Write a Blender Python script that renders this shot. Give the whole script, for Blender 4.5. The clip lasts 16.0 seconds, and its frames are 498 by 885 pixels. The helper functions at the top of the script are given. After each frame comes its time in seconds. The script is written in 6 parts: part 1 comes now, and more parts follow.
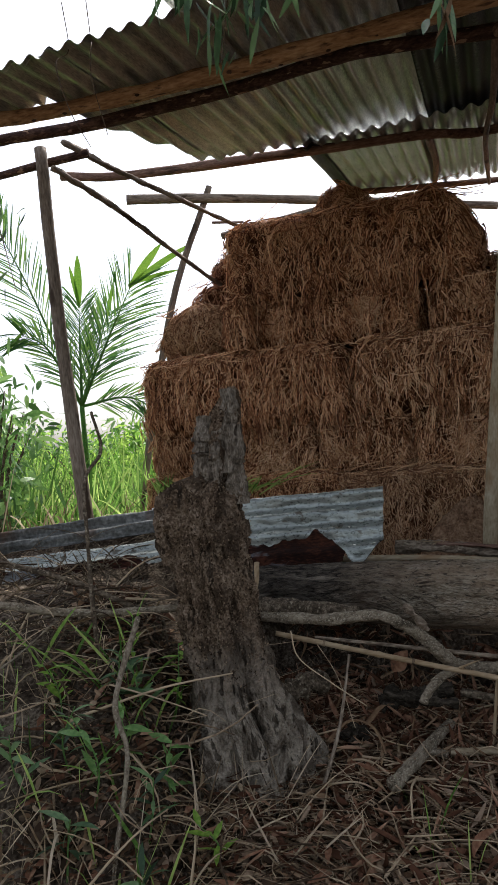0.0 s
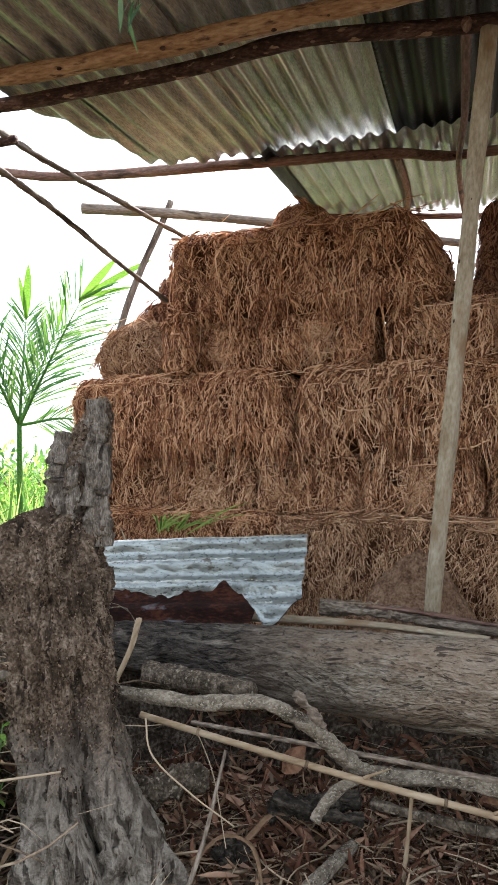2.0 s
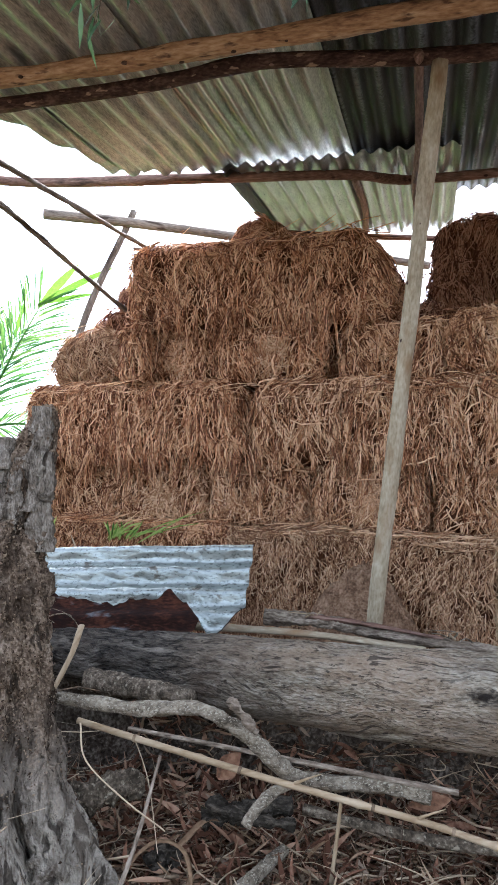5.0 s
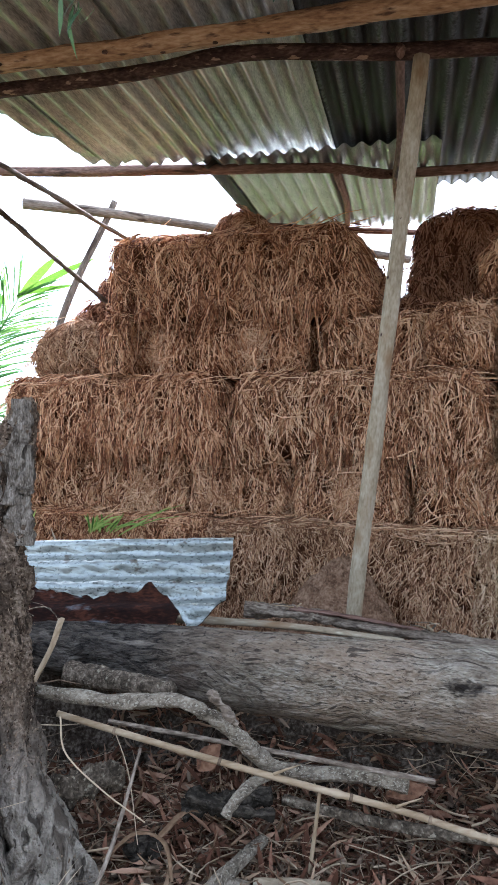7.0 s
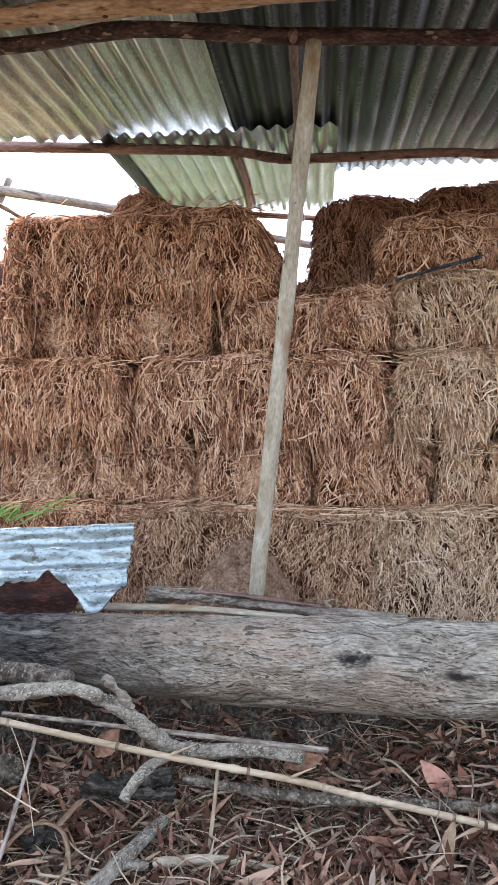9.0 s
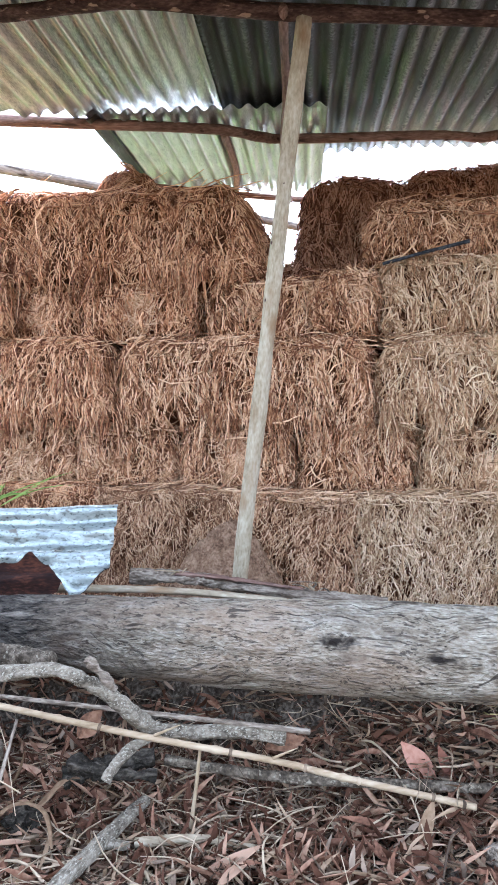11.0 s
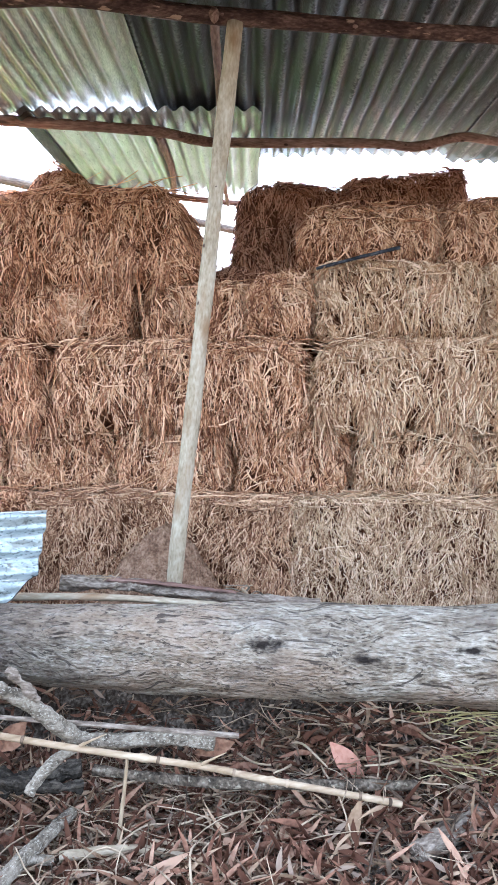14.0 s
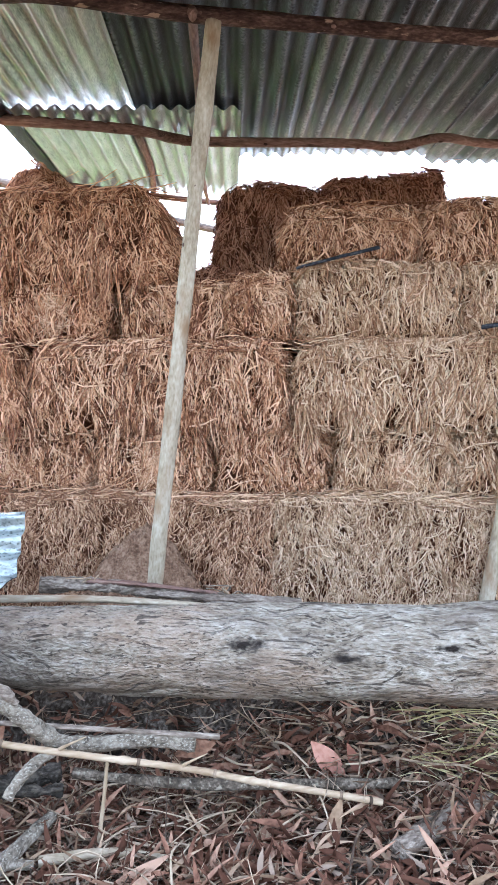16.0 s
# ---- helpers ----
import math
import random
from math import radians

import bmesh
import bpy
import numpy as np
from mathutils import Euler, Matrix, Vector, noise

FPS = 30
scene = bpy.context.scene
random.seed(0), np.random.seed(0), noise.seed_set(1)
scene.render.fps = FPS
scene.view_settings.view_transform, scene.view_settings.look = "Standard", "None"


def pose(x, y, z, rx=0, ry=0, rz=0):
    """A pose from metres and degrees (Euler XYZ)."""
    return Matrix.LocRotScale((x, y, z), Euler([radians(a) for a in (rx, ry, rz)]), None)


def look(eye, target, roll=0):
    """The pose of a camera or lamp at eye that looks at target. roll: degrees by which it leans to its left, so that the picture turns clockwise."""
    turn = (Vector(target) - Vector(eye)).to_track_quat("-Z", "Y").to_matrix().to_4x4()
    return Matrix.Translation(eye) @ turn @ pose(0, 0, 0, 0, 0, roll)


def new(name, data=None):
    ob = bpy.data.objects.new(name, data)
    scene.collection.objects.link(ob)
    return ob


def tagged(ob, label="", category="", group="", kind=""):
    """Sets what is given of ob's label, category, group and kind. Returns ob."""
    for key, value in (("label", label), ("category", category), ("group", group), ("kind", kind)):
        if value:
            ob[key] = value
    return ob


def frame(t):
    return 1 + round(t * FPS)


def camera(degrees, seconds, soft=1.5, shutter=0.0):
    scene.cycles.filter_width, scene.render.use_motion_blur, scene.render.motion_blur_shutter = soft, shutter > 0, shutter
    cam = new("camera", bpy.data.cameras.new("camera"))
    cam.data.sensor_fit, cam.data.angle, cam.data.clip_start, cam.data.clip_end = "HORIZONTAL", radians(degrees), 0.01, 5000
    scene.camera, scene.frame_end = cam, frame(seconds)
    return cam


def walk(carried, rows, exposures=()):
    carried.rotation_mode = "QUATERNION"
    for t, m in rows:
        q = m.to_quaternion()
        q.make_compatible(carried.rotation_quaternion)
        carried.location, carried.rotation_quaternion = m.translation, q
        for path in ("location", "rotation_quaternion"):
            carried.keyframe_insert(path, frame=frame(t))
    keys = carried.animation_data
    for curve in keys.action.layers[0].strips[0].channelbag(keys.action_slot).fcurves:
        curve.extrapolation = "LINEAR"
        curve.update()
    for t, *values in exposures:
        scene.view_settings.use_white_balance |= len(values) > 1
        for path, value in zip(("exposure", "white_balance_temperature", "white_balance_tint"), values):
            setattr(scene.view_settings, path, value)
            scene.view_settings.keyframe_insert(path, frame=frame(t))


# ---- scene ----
cam = camera(39.2, 16.0, 1.1)
PATH = [
    (0, (-0.007, -0.034, 1.154), (0.015, 1.966, 1.152), -3.4),
    (0.5, (0.023, 0.014, 1.149), (0.06, 2.012, 1.214), -0.4),
    (1, (0.134, 0.189, 1.138), (0.128, 2.189, 1.16), 0.8),
    (1.5, (0.213, 0.273, 1.123), (0.23, 2.272, 1.165), -1.0),
    (2, (0.221, 0.331, 1.135), (0.3, 2.327, 1.238), 0.4),
    (2.5, (0.248, 0.322, 1.125), (0.443, 2.31, 1.229), 1.5),
    (3, (0.245, 0.324, 1.119), (0.358, 2.32, 1.18), 1.3),
    (3.5, (0.248, 0.317, 1.127), (0.423, 2.308, 1.211), 2.5),
    (4, (0.253, 0.322, 1.119), (0.401, 2.315, 1.18), 1.2),
    (4.2, (0.262, 0.315, 1.128), (0.434, 2.306, 1.213), 1.6),
    (6.5, (0.249, 0.286, 1.137), (0.448, 2.27, 1.293), 1.9),
    (7, (0.259, 0.29, 1.137), (0.499, 2.272, 1.253), 1.8),
    (7.5, (0.267, 0.281, 1.14), (0.549, 2.256, 1.285), 2.2),
    (8, (0.277, 0.291, 1.137), (0.615, 2.257, 1.271), 2.4),
    (8.5, (0.283, 0.284, 1.141), (0.672, 2.242, 1.264), 2.4),
    (9, (0.298, 0.279, 1.132), (0.784, 2.217, 1.211), 0.5),
    (9.2, (0.321, 0.292, 1.132), (0.83, 2.225, 1.185), 0.4),
    (11.5, (0.295, 0.285, 1.131), (0.834, 2.211, 1.163), 1.3),
    (12, (0.298, 0.275, 1.132), (0.878, 2.189, 1.187), 0.8),
    (12.5, (0.303, 0.272, 1.136), (0.905, 2.179, 1.192), 0.7),
    (13, (0.314, 0.28, 1.133), (0.962, 2.171, 1.178), 0.5),
    (13.5, (0.326, 0.294, 1.128), (0.975, 2.185, 1.143), 0.6),
    (14, (0.333, 0.283, 1.132), (1.015, 2.163, 1.175), 0.7),
    (14.5, (0.316, 0.293, 1.131), (0.859, 2.218, 1.171), 0.0),
    (15, (0.32, 0.295, 1.129), (0.874, 2.216, 1.175), 0.2),
    (15.5, (0.329, 0.293, 1.131), (0.967, 2.188, 1.177), 0.9),
    (16, (0.339, 0.284, 1.133), (1.069, 2.146, 1.175), 0.4),
]
EXPOSURES = [(t, e, k, 12.5) for t, e, k in (
    (0, 0.66, 6260), (0.5, 0.72, 6249), (1, 0.65, 6238), (1.5, 0.95, 6227), (2, 2.1, 6118), (2.5, 2.17, 5989), (3.5, 2.47, 5808), (6.5, 2.36, 5420), (7, 2.33, 5415), (7.5, 2.52, 5460), (8, 2.5, 5405), (8.5, 2.73, 5353), (9, 2.96, 5300), (11.5, 3.33, 5188), (13.5, 3.29, 5154), (14, 3.52, 5133), (14.5, 3.52, 5132), (15, 3.4, 5132), (16, 3.43, 5100))]
walk(cam, [(t, look(eye, target, roll)) for t, eye, target, roll in PATH], EXPOSURES)
SKY, SUN = 0.15, 3.0
SUN_AZ, SUN_EL = 22.0, 52.0

# ---- world, sun and exposure ----
world = bpy.data.worlds.new("world")
scene.world = world
world.use_nodes = True
_n = world.node_tree.nodes
sky = _n.new("ShaderNodeTexSky")
sky.sky_type = "NISHITA"
sky.sun_disc = False
sky.sun_elevation, sky.sun_rotation = radians(SUN_EL), radians(SUN_AZ)
sky.air_density, sky.dust_density, sky.ozone_density = 0.9, 3.4, 0.5
_n["Background"].inputs["Strength"].default_value = SKY
haze = _n.new("ShaderNodeHueSaturation")
haze.inputs["Saturation"].default_value = 0.4
world.node_tree.links.new(sky.outputs["Color"], haze.inputs["Color"])
world.node_tree.links.new(haze.outputs["Color"], _n["Background"].inputs["Color"])
sun = new("sun", bpy.data.lights.new("sun", "SUN"))
sun.data.energy, sun.data.angle, sun.data.color = SUN, radians(3), (1.0, 0.95, 0.87)
_az, _el = radians(SUN_AZ), radians(SUN_EL)
sun.matrix_world = look((0, 0, 0), (-math.sin(_az) * math.cos(_el), -math.cos(_az) * math.cos(_el), -math.sin(_el)))

# ---- axes of the bale wall and the roof ----
YAW, ROOF_YAW = radians(25.5), radians(20.0)
O = Vector((0.5, 3.42, 0))
U = Vector((math.cos(YAW), -math.sin(YAW), 0))
N = Vector((-math.sin(YAW), -math.cos(YAW), 0))
A = Vector((math.cos(ROOF_YAW), -math.sin(ROOF_YAW), 0))
B = Vector((math.sin(ROOF_YAW), math.cos(ROOF_YAW), 0))


def wall_pt(u, n, z):
    return O + U * u + N * n + Vector((0, 0, z))


def roof_z(p):
    return 2.60 - 0.11 * (Vector((p[0], p[1], 0)) - O).dot(N)


def roof_pt(u, n, dz=0.0):
    p = wall_pt(u, n, 0)
    p.z = roof_z(p) + dz
    return p


# ---- materials ----
def mat(name, cols, scale=12.0, rough=0.75, metal=0.0, bump=0.35, fine=90.0, stretch=(1, 1, 1), island=0.0, per_object=0.0, stain=None, stain_scale=3.0, stain_at=(0.5, 0.62), stain_most=1.0, spec=0.15, bump_dist=0.004, transl=0.0, distort=0.0, slant=0.0):
    m = bpy.data.materials.new(name)
    m.use_nodes = True
    nt = m.node_tree
    nd, ln = nt.nodes, nt.links
    bsdf = nd["Principled BSDF"]
    co = nd.new("ShaderNodeTexCoord")
    mp = nd.new("ShaderNodeMapping")
    mp.vector_type = "TEXTURE"
    mp.inputs["Scale"].default_value = [1 / k for k in stretch]
    mp.inputs["Rotation"].default_value = (0, 0, -slant)
    ln.new(co.outputs["Object"], mp.inputs["Vector"])
    big = nd.new("ShaderNodeTexNoise")
    big.inputs["Scale"].default_value, big.inputs["Detail"].default_value, big.inputs["Roughness"].default_value = scale, 7, 0.65
    small = nd.new("ShaderNodeTexNoise")
    small.inputs["Scale"].default_value, small.inputs["Detail"].default_value = fine, 4
    big.inputs["Distortion"].default_value = distort
    for t in (big, small):
        ln.new(mp.outputs["Vector"], t.inputs["Vector"])
    mix = nd.new("ShaderNodeMath")
    mix.operation = "MULTIPLY_ADD"
    mix.inputs[1].default_value, mix.inputs[2].default_value = 0.45, 0.0
    ln.new(small.outputs["Fac"], mix.inputs[0])
    add = nd.new("ShaderNodeMath")
    add.operation = "MULTIPLY_ADD"
    add.inputs[1].default_value = 0.55
    ln.new(big.outputs["Fac"], add.inputs[0])
    ln.new(mix.outputs[0], add.inputs[2])
    fac = add.outputs[0]
    for amount, node, out in ((island, "ShaderNodeNewGeometry", "Random Per Island"), (per_object, "ShaderNodeObjectInfo", "Random")):
        if amount:
            src = nd.new(node)
            mad = nd.new("ShaderNodeMath")
            mad.operation = "SUBTRACT"
            mad.inputs[1].default_value = 0.5
            ln.new(src.outputs[out], mad.inputs[0])
            md = nd.new("ShaderNodeMath")
            md.operation = "MULTIPLY_ADD"
            md.inputs[1].default_value = amount
            ln.new(mad.outputs[0], md.inputs[0])
            ln.new(fac, md.inputs[2])
            fac = md.outputs[0]
    ramp = nd.new("ShaderNodeValToRGB")
    e = ramp.color_ramp.elements
    while len(e) < len(cols):
        e.new(0.5)
    for i, c in enumerate(cols):
        reach = 0.20 if island or per_object else 0.125
        e[i].position = 0.5 - reach + 2 * reach * i / max(1, len(cols) - 1)
        e[i].color = (*c, 1)
    ln.new(fac, ramp.inputs["Fac"])
    colour = ramp.outputs["Color"]
    if stain:
        sn = nd.new("ShaderNodeTexNoise")
        sn.inputs["Scale"].default_value, sn.inputs["Detail"].default_value = stain_scale, 6
        ln.new(mp.outputs["Vector"], sn.inputs["Vector"])
        sr = nd.new("ShaderNodeMapRange")
        sr.inputs[1].default_value, sr.inputs[2].default_value = stain_at
        sr.inputs[4].default_value = stain_most
        ln.new(sn.outputs["Fac"], sr.inputs[0])
        mx = nd.new("ShaderNodeMix")
        mx.data_type = "RGBA"
        ln.new(sr.outputs[0], mx.inputs[0])
        ln.new(colour, mx.inputs[6])
        mx.inputs[7].default_value = (*stain, 1)
        colour = mx.outputs[2]
    ln.new(colour, bsdf.inputs["Base Color"])
    bsdf.inputs["Metallic"].default_value = metal
    bsdf.inputs["Specular IOR Level"].default_value = spec
    rr = nd.new("ShaderNodeMapRange")
    rr.inputs[3].default_value, rr.inputs[4].default_value = max(0.05, rough - 0.12), min(1, rough + 0.12)
    ln.new(small.outputs["Fac"], rr.inputs[0])
    ln.new(rr.outputs[0], bsdf.inputs["Roughness"])
    if bump:
        bp = nd.new("ShaderNodeBump")
        bp.inputs["Strength"].default_value, bp.inputs["Distance"].default_value = bump, bump_dist
        ln.new(add.outputs[0], bp.inputs["Height"])
        ln.new(bp.outputs["Normal"], bsdf.inputs["Normal"])
    if transl:
        tr = nd.new("ShaderNodeBsdfTranslucent")
        ln.new(colour, tr.inputs["Color"])
        ms = nd.new("ShaderNodeMixShader")
        ms.inputs[0].default_value = transl
        ln.new(bsdf.outputs[0], ms.inputs[1])
        ln.new(tr.outputs[0], ms.inputs[2])
        ln.new(ms.outputs[0], nd["Material Output"].inputs["Surface"])
    return m


M_STRAW = mat("straw", [(0.175, 0.066, 0.028), (0.54, 0.268, 0.122), (0.87, 0.572, 0.332)], 5, 0.65, bump=0.2, fine=60, island=0.54)
M_STRAW_WARM = mat("straw_warm", [(0.16, 0.055, 0.023), (0.54, 0.250, 0.110), (0.88, 0.555, 0.31)], 5, 0.65, bump=0.2, fine=60, island=0.54)
M_STRAW_FOOT = mat("straw_at_the_foot", [(0.20, 0.092, 0.043), (0.50, 0.275, 0.138), (0.76, 0.515, 0.305)], 5, 0.65, bump=0.2, fine=60, island=0.5)
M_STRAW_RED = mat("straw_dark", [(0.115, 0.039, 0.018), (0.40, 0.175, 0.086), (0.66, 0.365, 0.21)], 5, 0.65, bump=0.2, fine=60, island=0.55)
M_STRAW_PALE = mat("straw_weathered", [(0.28, 0.140, 0.064), (0.57, 0.350, 0.178), (0.81, 0.595, 0.365)], 5, 0.65, bump=0.2, fine=60, island=0.46)
M_STRAW_GREY = mat("straw_grey", [(0.29, 0.158, 0.078), (0.57, 0.372, 0.20), (0.80, 0.59, 0.375)], 5, 0.65, bump=0.2, fine=60, island=0.44)
M_STRAW_CUT = mat("cut_straw", [(0.45, 0.235, 0.112), (0.67, 0.405, 0.215), (0.87, 0.61, 0.38)], 5, 0.6, bump=0.2, fine=60, island=0.5)
# Far darker than the stalks: shade between the locks is put into this colour.
M_CORE_SHADED = mat("shaded_straw_core", [(0.04, 0.015, 0.007), (0.11, 0.044, 0.019), (0.22, 0.098, 0.046)], 14, 0.9, bump=1.0, fine=120, stretch=(3, 3, 0.6), bump_dist=0.02, spec=0.05)
M_TIN = mat("galvanised_sheet", [(0.225, 0.240, 0.222), (0.44, 0.452, 0.412), (0.67, 0.677, 0.618)], 4, 0.36, metal=0.55, bump=0.2, fine=70, stretch=(5, 0.6, 1), slant=0.349, stain=(0.13, 0.142, 0.147), stain_scale=5, stain_at=(0.56, 0.72), spec=0.4)
M_TIN_DARK = mat("dark_sheet", [(0.052, 0.050, 0.045), (0.110, 0.106, 0.097), (0.21, 0.203, 0.188)], 3, 0.5, metal=0.5, bump=0.2, fine=80, stretch=(7, 0.5, 1), slant=0.349, stain=(0.032, 0.030, 0.029), stain_scale=2, stain_at=(0.48, 0.7))
M_TIN_BLACK = mat("black_sheet", [(0.020, 0.020, 0.018), (0.044, 0.044, 0.041), (0.105, 0.104, 0.098)], 3, 0.5, metal=0.5, bump=0.2, fine=80, stretch=(7, 0.5, 1), slant=0.349, stain=(0.018, 0.017, 0.016), stain_scale=2, stain_at=(0.48, 0.7))
M_TIN_PALE = mat("pale_sheet", [(0.22, 0.222, 0.212), (0.39, 0.392, 0.372), (0.56, 0.562, 0.535)], 4, 0.32, metal=0.6, bump=0.15, fine=70, stretch=(5, 0.6, 1), slant=0.349, stain=(0.15, 0.155, 0.15), stain_scale=4, stain_at=(0.55, 0.75), spec=0.4)
M_TIN_LOG = mat("bright_zinc_sheet", [(0.22, 0.24, 0.216), (0.31, 0.338, 0.305), (0.40, 0.424, 0.385)], 9, 0.30, metal=0.65, bump=0.45, fine=90, bump_dist=0.006, stretch=(0.8, 1, 1.6), stain=(0.12, 0.11, 0.085), stain_scale=22, stain_at=(0.63, 0.68), distort=0.8, spec=0.4)
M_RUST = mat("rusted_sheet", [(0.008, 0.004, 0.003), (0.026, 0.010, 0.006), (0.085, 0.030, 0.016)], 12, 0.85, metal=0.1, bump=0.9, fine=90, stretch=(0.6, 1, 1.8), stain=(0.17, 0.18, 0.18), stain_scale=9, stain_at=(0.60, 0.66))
M_POST = mat("peeled_pole", [(0.245, 0.190, 0.115), (0.36, 0.290, 0.185), (0.47, 0.40, 0.28)], 9, 0.75, bump=0.6, fine=80, stretch=(0.6, 1.6, 1.6), stain=(0.25, 0.16, 0.083), stain_scale=8, stain_at=(0.56, 0.74), spec=0.12)
M_POLE_TAN = mat("tan_pole", [(0.20, 0.105, 0.055), (0.40, 0.235, 0.12), (0.58, 0.40, 0.24)], 6, 0.7, bump=0.8, fine=60, stretch=(0.5, 2, 2), stain=(0.11, 0.06, 0.038), stain_scale=26, stain_at=(0.58, 0.68))
M_POLE_DARK = mat("dark_bark_pole", [(0.030, 0.017, 0.013), (0.075, 0.042, 0.031), (0.17, 0.104, 0.076)], 14, 0.8, bump=1.0, fine=70, stretch=(0.7, 2, 2), bump_dist=0.01, stain=(0.36, 0.24, 0.155), stain_scale=22, stain_at=(0.62, 0.66))
M_POLE_RED = mat("reddish_pole", [(0.10, 0.056, 0.040), (0.20, 0.118, 0.083), (0.32, 0.21, 0.155)], 5, 0.75, bump=0.6, fine=70, stretch=(0.4, 2, 2), stain=(0.06, 0.04, 0.03), stain_scale=12, stain_at=(0.6, 0.7))
M_POLE_GREY = mat("grey_pole", [(0.10, 0.077, 0.056), (0.21, 0.168, 0.125), (0.34, 0.285, 0.22)], 5, 0.8, bump=0.6, fine=70, stretch=(0.4, 2, 2), stain=(0.07, 0.05, 0.035), stain_scale=9, stain_at=(0.62, 0.68))
M_LOG = mat("weathered_log", [(0.13, 0.100, 0.066), (0.235, 0.190, 0.130), (0.335, 0.285, 0.205), (0.455, 0.40, 0.30)], 8.0, 0.9, bump=1.0, fine=70, stretch=(1.0, 2.6, 2.6), bump_dist=0.03, stain=(0.34, 0.235, 0.15), stain_scale=3.0, stain_at=(0.44, 0.58), stain_most=0.45, distort=1.0, slant=0.15, spec=0.08)


def layered(m, low, high, streak, at, streak_at, axis, stretch, scale, grit=0.74):
    """Adds to a material: another colour past a place along one of its axes, with a ragged edge, and wavy dark streaks."""
    nt = m.node_tree
    nd, ln = nt.nodes, nt.links
    bsdf = nd["Principled BSDF"]
    old = bsdf.inputs["Base Color"].links[0].from_socket
    co = nd.new("ShaderNodeTexCoord")
    sep = nd.new("ShaderNodeSeparateXYZ")
    ln.new(co.outputs["Object"], sep.inputs[0])
    mp = nd.new("ShaderNodeMapping")
    mp.inputs["Scale"].default_value = stretch
    ln.new(co.outputs["Object"], mp.inputs["Vector"])
    ns = nd.new("ShaderNodeTexNoise")
    ns.inputs["Scale"].default_value, ns.inputs["Detail"].default_value, ns.inputs["Roughness"].default_value, ns.inputs["Distortion"].default_value = scale, 9, grit, 0.9
    ln.new(mp.outputs["Vector"], ns.inputs["Vector"])
    wob = nd.new("ShaderNodeMath")
    wob.operation = "MULTIPLY_ADD"
    wob.inputs[1].default_value = 0.55
    ln.new(ns.outputs["Fac"], wob.inputs[0])
    ln.new(sep.outputs[axis], wob.inputs[2])
    mr = nd.new("ShaderNodeMapRange")
    mr.inputs[1].default_value, mr.inputs[2].default_value = at
    ln.new(wob.outputs[0], mr.inputs[0])
    ramp = nd.new("ShaderNodeValToRGB")
    ramp.color_ramp.elements[0].position, ramp.color_ramp.elements[0].color = 0.40, (*low, 1)
    ramp.color_ramp.elements[1].position, ramp.color_ramp.elements[1].color = 0.62, (*high, 1)
    ln.new(ns.outputs["Fac"], ramp.inputs["Fac"])
    a = nd.new("ShaderNodeMix")
    a.data_type = "RGBA"
    ln.new(mr.outputs[0], a.inputs[0])
    ln.new(ramp.outputs["Color"], a.inputs[6])
    ln.new(old, a.inputs[7])
    sr = nd.new("ShaderNodeMapRange")
    sr.inputs[1].default_value, sr.inputs[2].default_value = streak_at
    ln.new(ns.outputs["Fac"], sr.inputs[0])
    b = nd.new("ShaderNodeMix")
    b.data_type = "RGBA"
    ln.new(sr.outputs[0], b.inputs[0])
    ln.new(a.outputs[2], b.inputs[6])
    b.inputs[7].default_value = (*streak, 1)
    ln.new(b.outputs[2], bsdf.inputs["Base Color"])
    return m


layered(M_LOG, (0.012, 0.010, 0.008), (0.13, 0.112, 0.088), (0.045, 0.036, 0.027), (0.72, 1.22), (0.60, 0.68), 0, (2.1, 10.0, 10.0), 8.0, 0.67)


